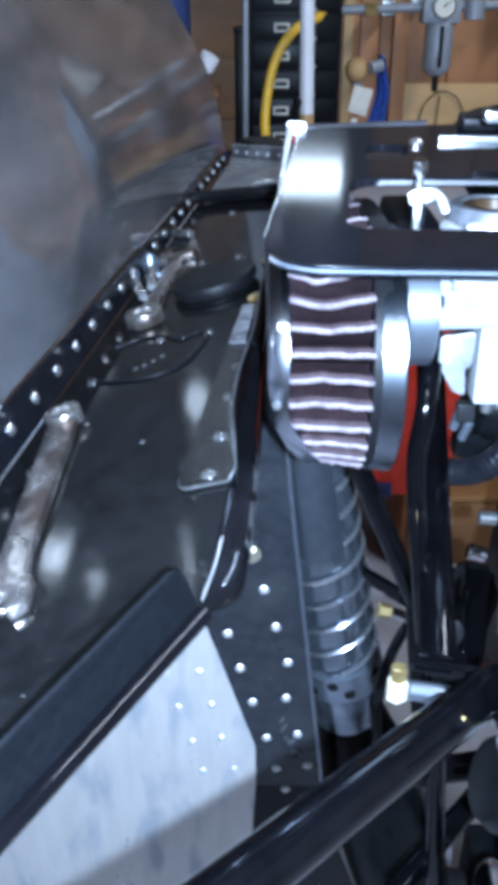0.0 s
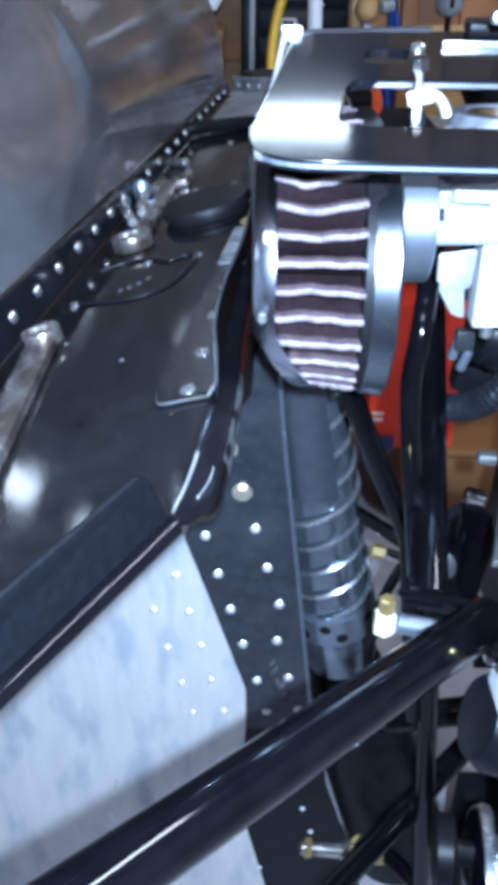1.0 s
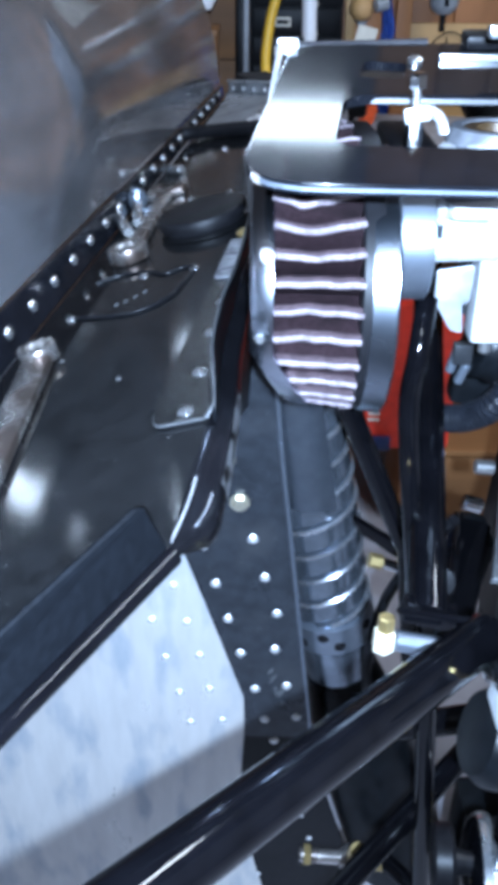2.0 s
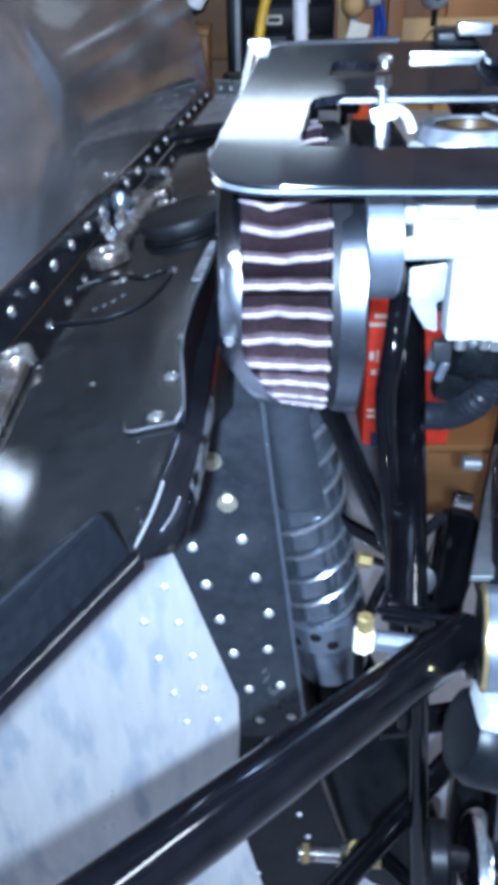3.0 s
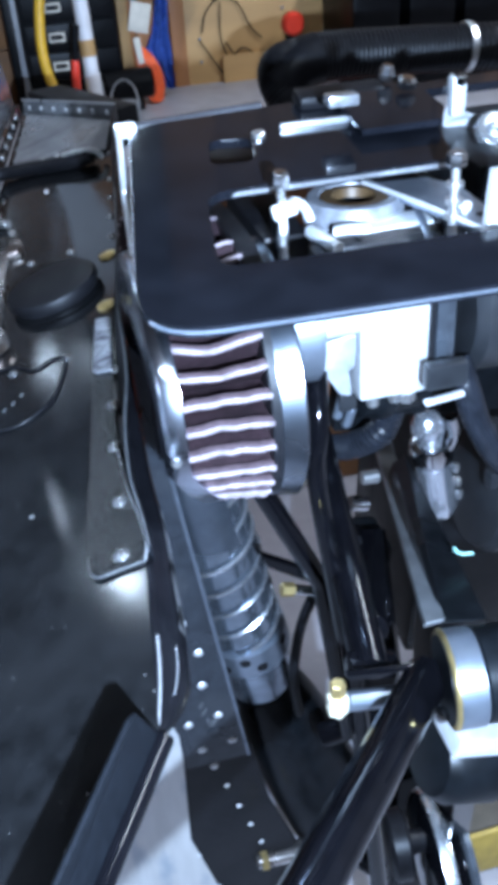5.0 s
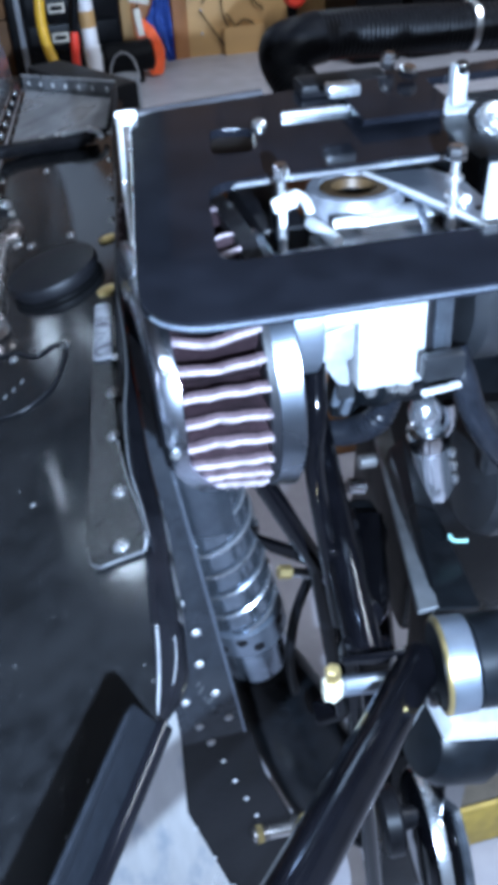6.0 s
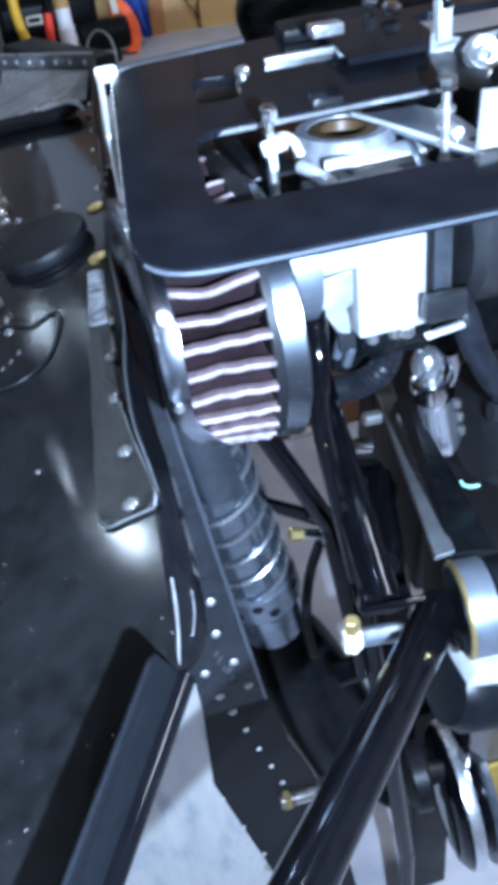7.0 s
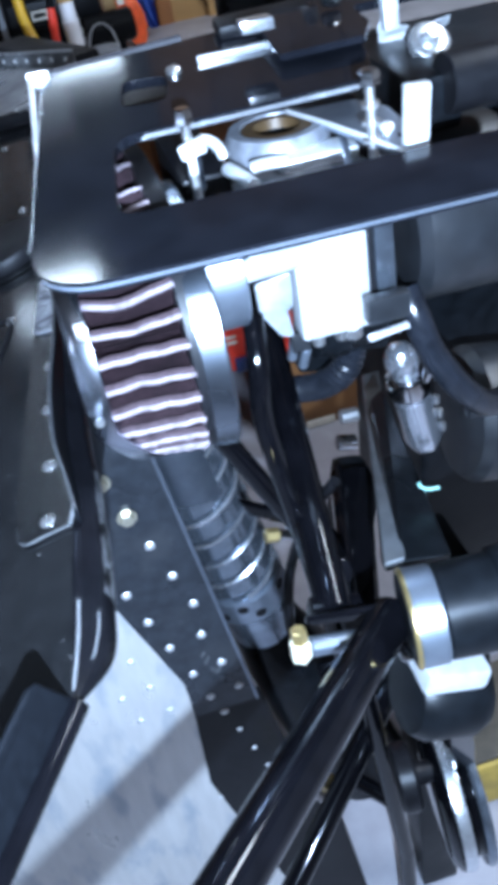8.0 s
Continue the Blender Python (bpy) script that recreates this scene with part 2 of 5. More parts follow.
def lathe(bm, p, d, profile, seg=32, close=True):
    """Rings of (distance along d, radius) round the axis through p."""
    p = Vector(p)
    u, v, d = frame_of(d)
    rings = []
    for s, r in profile:
        rings.append([bm.verts.new(p + d * s + (u * math.cos(2 * math.pi * k / seg) + v * math.sin(2 * math.pi * k / seg)) * r) for k in range(seg)])
    for a, b in zip(rings, rings[1:]):
        for k in range(seg):
            bm.faces.new((a[k], a[(k + 1) % seg], b[(k + 1) % seg], b[k]))
    if close:
        bm.faces.new(rings[0])
        bm.faces.new(rings[-1])
    return bm


def rod(p0, p1, r, r1=None, seg=20, edge=0.0008, bm=None):
    bm = bm or bmesh.new()
    p0, p1 = Vector(p0), Vector(p1)
    n = (p1 - p0).length
    r1 = r if r1 is None else r1
    e = min(edge, r * 0.4, n * 0.3)
    return lathe(bm, p0, p1 - p0, [(0, r - e), (e, r), (n - e, r1), (n, r1 - e)], seg)


def smooth_path(pts, steps=8):
    pts = [Vector(p) for p in pts]
    ext = [pts[0] * 2 - pts[1]] + pts + [pts[-1] * 2 - pts[-2]]
    out = []
    for a, b, c, d in zip(ext, ext[1:], ext[2:], ext[3:]):
        for k in range(steps):
            t = k / steps
            out.append(0.5 * (2 * b + (c - a) * t + (2 * a - 5 * b + 4 * c - d) * t * t + (3 * b - a - 3 * c + d) * t ** 3))
    out.append(pts[-1])
    return out


def sweep(pts, r, seg=12, steps=8, ribs=0.0, rib_step=0, bm=None):
    """A tube along a smooth path; ribs: relative depth of a corrugation."""
    bm = bm or bmesh.new()
    path = smooth_path(pts, steps)
    u = frame_of(path[1] - path[0])[0]
    rings = []
    for i, p in enumerate(path):
        d = (path[min(i + 1, len(path) - 1)] - path[max(i - 1, 0)]).normalized()
        u = (u - d * u.dot(d)).normalized()
        v = d.cross(u)
        rr = r * (1 - ribs * (i % 2)) if ribs else r
        rings.append([bm.verts.new(p + (u * math.cos(2 * math.pi * k / seg) + v * math.sin(2 * math.pi * k / seg)) * rr) for k in range(seg)])
    for a, b in zip(rings, rings[1:]):
        for k in range(seg):
            bm.faces.new((a[k], a[(k + 1) % seg], b[(k + 1) % seg], b[k]))
    bm.faces.new(rings[0])
    bm.faces.new(rings[-1])
    return bm


def box(c, size, m=None, bevel=0.001, bm=None):
    """A bevelled box of that size at c, turned by m."""
    own = bmesh.new()
    bmesh.ops.create_cube(own, size=1)
    bmesh.ops.scale(own, verts=own.verts, vec=size)
    if bevel:
        bmesh.ops.bevel(own, geom=own.edges[:], offset=min(bevel, min(size) * 0.4), segments=2, affect="EDGES", profile=0.6)
    if m is not None:
        bmesh.ops.transform(own, verts=own.verts, matrix=m.to_4x4())
    bmesh.ops.translate(own, verts=own.verts, vec=c)
    if bm is None:
        return own
    tmp = bpy.data.meshes.new("tmp")
    own.to_mesh(tmp)
    own.free()
    bm.from_mesh(tmp)
    bpy.data.meshes.remove(tmp)
    return bm


def slab(corners, normal, thick, bevel=0.0008):
    """A flat sheet with these corners (in order) and thickness against its normal."""
    bm = bmesh.new()
    n = Vector(normal).normalized() * thick
    top = [bm.verts.new(Vector(c)) for c in corners]
    low = [bm.verts.new(Vector(c) - n) for c in corners]
    bm.faces.new(top)
    bm.faces.new(low[::-1])
    k = len(top)
    for i in range(k):
        bm.faces.new((top[i], low[i], low[(i + 1) % k], top[(i + 1) % k]))
    if bevel:
        bmesh.ops.bevel(bm, geom=bm.edges[:], offset=min(bevel, thick * 0.4), segments=1, affect="EDGES")
    return bm


def rounded(points, radius, steps=6):
    out = []
    n = len(points)
    for i in range(n):
        a, b, c = (Vector(points[(i + k) % n]) for k in (-1, 0, 1))
        r = radius[i] if isinstance(radius, (list, tuple)) else radius
        if r <= 0:
            out.append(b)
            continue
        p, q = b + (a - b).normalized() * r, b + (c - b).normalized() * r
        for k in range(steps + 1):
            t = k / steps
            out.append(p * (1 - t) ** 2 + b * 2 * t * (1 - t) + q * t * t)
    return out


def cut_plate(outlines, thick, bevel, m):
    """A plate of a rounded outline with holes, in its own x-y plane, moved by m."""
    cu = bpy.data.curves.new("outline", "CURVE")
    cu.dimensions, cu.fill_mode, cu.extrude, cu.bevel_depth, cu.bevel_resolution = "2D", "BOTH", thick / 2 - bevel, bevel, 1
    for pts in outlines:
        sp = cu.splines.new("POLY")
        sp.points.add(len(pts) - 1)
        for q, p in zip(sp.points, pts):
            q.co = (p[0], p[1], 0, 1)
        sp.use_cyclic_u = True
    ob = new("outline", cu)
    dg = bpy.context.evaluated_depsgraph_get()
    me = bpy.data.meshes.new_from_object(ob.evaluated_get(dg))
    bpy.data.objects.remove(ob)
    bm = bmesh.new()
    bm.from_mesh(me)
    bpy.data.meshes.remove(me)
    bmesh.ops.remove_doubles(bm, verts=bm.verts, dist=1e-6)
    bmesh.ops.transform(bm, verts=bm.verts, matrix=m)
    return bm


def dome_mesh(name, r, h, material):
    bm = bmesh.new()
    lathe(bm, (0, 0, -0.0005), (0, 0, 1), [(0, r), (h * 0.35, r), (h * 0.75, r * 0.78), (h + 0.0005, r * 0.35)], 12)
    return finish(bm, name, material)


RIVET = dome_mesh("rivet", 0.0044, 0.0022, M_RIVET)
FLANGE_RIVET = dome_mesh("rivet", 0.0040, 0.0022, M_STEEL)
DECK_RIVET = dome_mesh("rivet", 0.0034, 0.0018, M_STEEL)
TINY_RIVET = dome_mesh("rivet", 0.0015, 0.0008, M_STEEL)
SMALL_RIVET = dome_mesh("rivet", 0.0030, 0.0016, M_RIVET)


def rivet(parent, at, normal, mesh=RIVET):
    ob = new("rivet", mesh)
    ob.parent = parent
    ob.matrix_basis = Matrix.Translation(Vector(at) - origins[parent]) @ Vector(normal).to_track_quat("Z", "Y").to_matrix().to_4x4()
    return ob


def hex_bolt(parent_or_none, at, axis, r, head, shank_r, shank, material, name="bolt", washer=0.0):
    bm = bmesh.new()
    a = Vector(axis).normalized()
    at = Vector(at)
    lathe(bm, at, a, [(0, r), (head * 0.8, r), (head, r * 0.85)], 6)
    if washer:
        lathe(bm, at - a * 0.0014, a, [(0, washer), (0.0013, washer)], 20)
    if shank:
        lathe(bm, at - a * shank, a, [(0, shank_r * 0.8), (0.001, shank_r), (shank, shank_r)], 14)
    return part(name, bm, material, parent_or_none)


# ---------- the workshop ----------
FLOOR_Z, CEIL_Z, WALL_Y = -0.20, 2.45, 2.32
solid("floor", box((0.2, 0, FLOOR_Z - 0.05), (5.4, 5.2, 0.1), bevel=0), M_FLOOR, "grey painted concrete workshop floor", "floor", kind="structure")
solid("ceiling", box((0.2, 0, CEIL_Z + 0.05), (5.4, 5.2, 0.1), bevel=0), M_CEIL, "plain dark boarded workshop ceiling", "ceiling", kind="structure")
wall_north = solid("wall_north", box((0.2, WALL_Y + 0.08, 1.1), (5.4, 0.12, 2.7), bevel=0), M_UPPER, "wooden back wall of the workshop", "wall", kind="structure")
solid("wall_south", box((0.2, -2.55, 1.1), (5.4, 0.1, 2.7), bevel=0), M_WALL, "plain painted workshop wall", "wall", kind="structure")
solid("wall_west", box((-2.5, 0, 1.1), (0.1, 5.2, 2.7), bevel=0), M_WALL, "plain painted workshop wall", "wall", kind="structure")
solid("wall_east", box((2.9, 0, 1.1), (0.1, 5.2, 2.7), bevel=0), M_WALL, "plain painted workshop wall", "wall", kind="structure")


def wall_boards():
    """Boards on the back wall: dark shelving boards, then upright pine boards and studs."""
    for k in range(5):
        part("plank", box((-0.55, WALL_Y + 0.008, 0.36 + 0.142 * k), (1.04, 0.022, 0.138), bevel=0.003), M_DKWOOD, wall_north)
    x = 0.20
    for k, w in enumerate((0.052, 0.048, 0.060, 0.11, 0.13, 0.12, 0.14, 0.13, 0.15, 0.12)):
        part("plank", box((x + w / 2, WALL_Y + (0.004 if k % 2 else 0.010), 0.455), (w - 0.004, 0.022, 1.21), bevel=0.003), M_WOOD, wall_north)
        if x > 0.46:
            # Out of view; a dimmer copy of the brown for the engine plate's reflection.
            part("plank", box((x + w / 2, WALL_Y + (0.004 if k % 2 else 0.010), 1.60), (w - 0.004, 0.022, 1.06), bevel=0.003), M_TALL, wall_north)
        x += w
    part("stud", box((0.345, WALL_Y - 0.03, 0.455), (0.035, 0.045, 1.21), bevel=0.003), M_WOOD, wall_north)
    part("stud", box((0.222, WALL_Y - 0.02, 0.81), (0.024, 0.03, 0.50), bevel=0.003), M_PLY, wall_north)
    for k in range(12):
        part("plank", box((-2.28 + 0.232 * k, WALL_Y + (0.006 if k % 2 else 0.010), 1.292), (0.229, 0.022, 0.454), bevel=0.003), M_UPPER, wall_north)
    # Unseen too, its dark grey chosen for what the plate reflects.
    part("upper_wall", box((-1.045, WALL_Y + 0.008, 1.985), (2.71, 0.022, 0.92), bevel=0), M_GREYWALL, wall_north, "dark grey painted upper wall")
    part("plank", box((0.388, WALL_Y + 0.006, 1.985), (0.150, 0.022, 0.92), bevel=0.003), M_UPPER, wall_north)


wall_boards()


def work_lamp():
    t = thing("ceiling_light", WORK_LAMP, "long linear light fixed to the ceiling", "lamp")
    part("housing", box((WORK_LAMP[0], WORK_LAMP[1], WORK_LAMP[2] + 0.07), (0.66, 0.2, 0.08), bevel=0.01), M_WHITE, t)
    # The phone torch by the camera, held still; its head and arm are added.
    t = thing("phone_torch", TORCH, "phone torch beside the camera, with an added head and arm", "lamp")
    part("head", rod(Vector(TORCH) + Vector((0, -0.008, 0.005)), Vector(TORCH) + Vector((0, -0.06, 0.04)), 0.012, seg=20), M_RACK, t)
    part("arm", sweep([Vector(TORCH) + Vector((0, -0.055, 0.037)), (0.03, -0.25, 1.30), (0.03, -0.28, 1.8), (0.03, -0.28, CEIL_Z)], 0.005, 10), M_STEEL, t)
    t = thing("wall_light", WALL_LAMP, "long linear shop light fixed to the wall", "lamp")
    part("housing", box((WALL_LAMP[0], WALL_LAMP[1] + 0.09, WALL_LAMP[2] + 0.06), (0.38, 0.10, 0.12), bevel=0.01), M_RACK, t)
    part("arm", box((WALL_LAMP[0], WALL_LAMP[1] + 0.18, WALL_LAMP[2] + 0.06), (0.06, 0.14, 0.05)), M_STEEL, t)
    t = thing("ceiling_light", SIDE_LAMP, "unseen ceiling light added for a deck highlight", "lamp")
    part("housing", box((SIDE_LAMP[0], SIDE_LAMP[1] + 0.03, SIDE_LAMP[2] + 0.075), (0.30, 0.10, 0.05), bevel=0.008), M_RACK, t)
    t = thing("wall_light", HIGH_LAMP, "unseen light high on the wall, added for a deck highlight", "lamp")
    part("housing", box((HIGH_LAMP[0] - 0.03, HIGH_LAMP[1] + 0.09, HIGH_LAMP[2] + 0.07), (0.15, 0.10, 0.18), bevel=0.01), M_RACK, t)
    part("arm", box((HIGH_LAMP[0], HIGH_LAMP[1] + 0.19, HIGH_LAMP[2] + 0.07), (0.05, 0.12, 0.05)), M_STEEL, t)
    t = thing("ceiling_light", CEIL_LAMP, "long linear light fixed to the ceiling", "lamp")
    part("housing", box((CEIL_LAMP[0], CEIL_LAMP[1], CEIL_LAMP[2] + 0.05), (1.26, 0.2, 0.08), bevel=0.01), M_WHITE, t)


work_lamp()


def workbench():
    t = thing("workbench", (0.1, 1.95, FLOOR_Z), "wooden workbench along the back wall", "workbench")
    part("worktop", box((0.1, 1.98, 0.58), (2.2, 0.62, 0.04), bevel=0.004), M_TOP, t, "grey worn worktop")
    for x in (-0.95, 1.15):
        for y in (1.72, 2.24):
            part("leg", box((x, y, 0.18), (0.07, 0.07, 0.76), bevel=0.004), M_WOOD, t)


workbench()


def parts_cabinet():
    t = thing("parts_cabinet", (0.09, 2.2, 0.6), "tall black parts cabinet with white labels", "cabinet")
    part("body", box((0.09, 2.22, 0.95), (0.205, 0.17, 0.70), bevel=0.004), M_RACK, t)
    for k in range(8):
        z = 0.70 + 0.0575 * k
        d = part("drawer", box((0.09, 2.133, z), (0.19, 0.012, 0.052), bevel=0.003), M_RACK, t)
        part("label_frame", cut_plate([rounded([(-0.017, -0.009), (0.017, -0.009), (0.017, 0.009), (-0.017, 0.009)], 0.001, 2),
                                       rounded([(-0.013, -0.005), (0.013, -0.005), (0.013, 0.005), (-0.013, 0.005)], 0.001, 2)],
                                      0.002, 0.0002, pose(0.060, 2.1255, z, 90)), M_PAPER, d)
        part("label_bar", box((0.122, 2.1258, z - 0.022), (0.03, 0.0015, 0.004), bevel=0), M_PAPER, d)
    part("side_rail", box((-0.020, 2.14, 0.95), (0.012, 0.03, 0.70), bevel=0.003), M_GREY, t)


parts_cabinet()


def wall_boards_pale():
    """Made-up pale boards high on the back wall, added only for their reflections."""
    for name, lab, x0, x1, z0, z1 in (("upper_reflector", "unseen pale board added for the plate's reflection", -0.55, 0.08, 1.80, 2.02),
                                      ("lower_reflector", "unseen wide pale board added for the deck's reflection", -1.15, -0.13, 1.06, 1.50)):
        t = thing(name, ((x0 + x1) / 2, WALL_Y, z0), lab, "board")
        part("panel", box(((x0 + x1) / 2, WALL_Y - 0.006, (z0 + z1) / 2), (x1 - x0, 0.012, z1 - z0), bevel=0.002), M_BOARD, t)
        for z in (z0 + 0.008, z1 - 0.008):
            part("batten", box(((x0 + x1) / 2, WALL_Y - 0.018, z), (x1 - x0, 0.012, 0.016), bevel=0.002), M_WOOD, t)


wall_boards_pale()


def standing_pipe():
    t = thing("plastic_pipe", (0.115, 2.03, 0.60), "white plastic pipe with a tape band standing on the workbench", "pipe")
    p = part("pipe", rod((0.1160, 2.03, 0.694), (0.1000, 2.06, 1.5), 0.0150, seg=28), M_WHITE, t)
    part("tape", rod((0.1153, 2.0313, 0.730), (0.1146, 2.0326, 0.762), 0.0156, seg=28), M_PLY, p, "yellowed tape band")
    part("socket", rod((0.1185, 2.03, 0.600), (0.1160, 2.03, 0.696), 0.0130, 0.0170, seg=28), M_WHITE, t)


standing_pipe()


def air_line():
    t = thing("air_regulator", (0.41, 2.2, 0.97), "compressed air regulator with gauge and clear bowl", "regulator")
    part("manifold", rod((0.165, 2.18, 0.963), (0.56, 2.18, 0.975), 0.010), M_GREY, t, "grey pipe")
    part("wall_clip", box((0.30, 2.25, 0.967), (0.03, 0.14, 0.03)), M_STEEL, t)
    part("body", box((0.414, 2.17, 0.962), (0.085, 0.06, 0.05), bevel=0.008), M_GREY, t)
    part("valve_head", rod((0.490, 2.17, 0.985), (0.490, 2.17, 0.945), 0.022), M_GREY, t)
    part("union", rod((0.245, 2.18, 0.965), (0.275, 2.18, 0.966), 0.016, seg=6), M_BRASS, t)
    g = part("gauge", rod((0.413, 2.145, 0.972), (0.413, 2.12, 0.972), 0.026, seg=28), M_CHROME, t)
    part("dial", rod((0.413, 2.1205, 0.972), (0.413, 2.1185, 0.972), 0.022, seg=28), M_PAPER, g, "white gauge dial")
    part("needle", box((0.418, 2.1175, 0.977), (0.018, 0.0012, 0.002), Matrix.Rotation(radians(-40), 3, "Y"), 0), M_RACK, g)
    bm = bmesh.new()
    lathe(bm, (0.415, 2.165, 0.945), (0, 0, -1), [(0, 0.026), (0.01, 0.031), (0.095, 0.031), (0.105, 0.027), (0.115, 0.016)], 28)
    b = part("bowl", bm, M_GREY, t, "grey filter bowl")
    part("sight_slot", box((0.415, 2.1345, 0.89), (0.010, 0.003, 0.085), bevel=0.001), M_RACK, b)
    part("drain", rod((0.415, 2.165, 0.83), (0.415, 2.165, 0.795), 0.007), M_RACK, t)
    h = thing("air_hose", (0.03, 2.08, 0.60), "yellow rubber air hose", "hose")
    part("hose", sweep([(0.165, 2.17, 0.962), (0.140, 2.13, 0.951), (0.085, 2.10, 0.924), (0.044, 2.09, 0.862), (0.025, 2.08, 0.768), (0.027, 2.06, 0.70), (0.045, 2.03, 0.64), (0.06, 1.95, 0.611), (0.02, 1.85, 0.611)], 0.0105, 14), M_YELLOW, h)
    part("ferrule", rod((0.150, 2.15, 0.955), (0.172, 2.178, 0.964), 0.012, seg=12), M_BRASS, h)


air_line()


def bench_clutter():
    t = thing("wall_fan", (0.245, 2.25, 0.82), "small beige electric motor hung on the wall", "motor")
    bm = bmesh.new()
    lathe(bm, (0.238, 2.17, 0.838), (0, 1, 0), [(0, 0.008), (0.004, 0.018), (0.015, 0.026), (0.04, 0.027), (0.055, 0.02)], 24)
    part("case", bm, M_PLY, t)
    part("shaft", rod((0.265, 2.17, 0.845), (0.292, 2.18, 0.85), 0.014), M_GREY, t)
    part("bracket", box((0.24, 2.25, 0.83), (0.02, 0.12, 0.05), bevel=0.002), M_GREY, t)
    part("tag", box((0.245, 2.16, 0.775), (0.045, 0.004, 0.06), Matrix.Rotation(radians(14), 3, "Y"), 0.001), M_PAPER, t, "cream card tag")
    t = thing("blue_rag", (0.30, 2.2, 0.6), "blue cloth rag hanging to a point", "rag")
    bm = bmesh.new()
    rows = []
    edge = ((0.872, 0.286, 0.298), (0.845, 0.283, 0.305), (0.793, 0.287, 0.316), (0.737, 0.272, 0.311), (0.707, 0.254, 0.312), (0.650, 0.276, 0.312), (0.597, 0.306, 0.312))
    for (z0, l0, r0), (z1, l1, r1) in zip(edge, edge[1:]):
        for i in range(3):
            f = i / 3
            l, r = l0 + (l1 - l0) * f, r0 + (r1 - r0) * f
            z = z0 + (z1 - z0) * f
            rows.append([bm.verts.new((l + (r - l) * k / 8, 2.19 + 0.007 * math.sin(k * 1.7 + z * 25), z)) for k in range(9)])
    for a, b in zip(rows, rows[1:]):
        for k in range(8):
            bm.faces.new((a[k], a[k + 1], b[k + 1], b[k]))
    bmesh.ops.solidify(bm, geom=bm.faces[:], thickness=0.003)
    part("cloth", bm, M_BLUE, t)
    part("hook", rod((0.298, 2.31, 0.872), (0.296, 2.185, 0.868), 0.003), M_STEEL, t)
    t = thing("extension_cord", (0.25, 2.15, 0.6), "orange extension cord hanging in loops", "cord")
    for k in range(4):
        part("loop", sweep([(0.232 + 0.004 * k, 2.16, 0.712), (0.246 + 0.006 * k, 2.14, 0.690), (0.256 + 0.007 * k, 2.13, 0.650), (0.250 + 0.006 * k, 2.12, 0.607), (0.238 + 0.005 * k, 2.13, 0.630), (0.230 + 0.004 * k, 2.15, 0.680), (0.232 + 0.004 * k, 2.165, 0.714)], 0.0036, 8), M_ORANGE, t)
    part("paper_tag", box((0.232, 2.135, 0.712), (0.014, 0.003, 0.055), Matrix.Rotation(radians(-6), 3, "Y"), 0.0006), M_PAPER, t, "white paper tag")
    t = thing("screwdriver", (0.085, 1.98, 0.60), "screwdriver with a red and black handle", "screwdriver")
    bm = bmesh.new()
    lathe(bm, (0.0755, 1.97, 0.665), (0.09, 0.0, 1), [(0, 0.006), (0.004, 0.0085), (0.06, 0.0085), (0.073, 0.0070)], 14)
    part("handle", bm, M_RED, t)
    part("grip", rod((0.0820, 1.9700, 0.735), (0.0925, 1.970, 0.800), 0.0075, 0.0085, 14), M_RACK, t)
    part("blade", rod((0.074, 1.966, 0.601), (0.080, 1.97, 0.666), 0.003), M_STEEL, t)
    t = thing("steel_canister", (0.15, 1.83, 0.60), "dull steel canister with a wire handle", "canister")
    part("can", rod((0.158, 1.86, 0.60), (0.158, 1.86, 0.668), 0.030, seg=28), M_GREY, t)
    part("handle", sweep([(0.128, 1.85, 0.66), (0.138, 1.84, 0.70), (0.158, 1.835, 0.715), (0.178, 1.84, 0.70), (0.188, 1.85, 0.66)], 0.002, 8), M_STEEL, t)
    t = thing("black_motor", (0.19, 2.08, 0.6), "black power tool lying on the workbench", "power tool")
    part("body", rod((0.14, 2.09, 0.652), (0.25, 2.09, 0.656), 0.032, seg=20, edge=0.006), M_RACK, t)
    part("grip", box((0.20, 2.10, 0.622), (0.05, 0.05, 0.045), bevel=0.008), M_RACK, t)
    part("nose", rod((0.13, 2.09, 0.652), (0.145, 2.09, 0.652), 0.018, seg=16), M_STEEL, t)
    for k, (x, y, w, d, h, m, lab) in enumerate(((-0.13, 2.06, 0.10, 0.14, 0.20, M_DKWOOD, "brown wooden storage bin on the workbench"), (-0.03, 2.18, 0.03, 0.05, 0.32, M_RACK, "narrow black case on the workbench"), (-0.27, 2.0, 0.12, 0.2, 0.14, M_DKWOOD, "brown wooden box on the workbench"))):
        b = thing("storage_box", (x, y, 0.6), lab, "box")
        part("box", box((x, y, 0.6 + h / 2), (w, d, h), bevel=0.006), m, b)
        part("lid", box((x, y, 0.6 + h + 0.004), (w + 0.006, d + 0.006, 0.012), bevel=0.003), m, b)
    t = thing("jug", (-0.16, 1.80, 0.6), "dark blue plastic jug with a pale cap", "jug")
    bm = bmesh.new()
    lathe(bm, (-0.175, 1.96, 0.6), (0, 0, 1), [(0, 0.05), (0.01, 0.055), (0.27, 0.055), (0.31, 0.045), (0.40, 0.045)], 24)
    part("body", bm, M_DKBLUE, t)
    part("cap", rod((-0.105, 1.955, 0.86), (-0.09, 1.95, 0.885), 0.02), M_WHITE, t)
    part("spout", rod((-0.14, 1.96, 0.84), (-0.10, 1.955, 0.865), 0.015), M_DKBLUE, t)
    t = thing("pin_board", (0.52, 2.27, 0.6), "pale plywood board with a cable pinned to it", "board")
    part("board", box((0.565, 2.28, 0.70), (0.41, 0.018, 0.205), bevel=0.002), M_PLY, t)
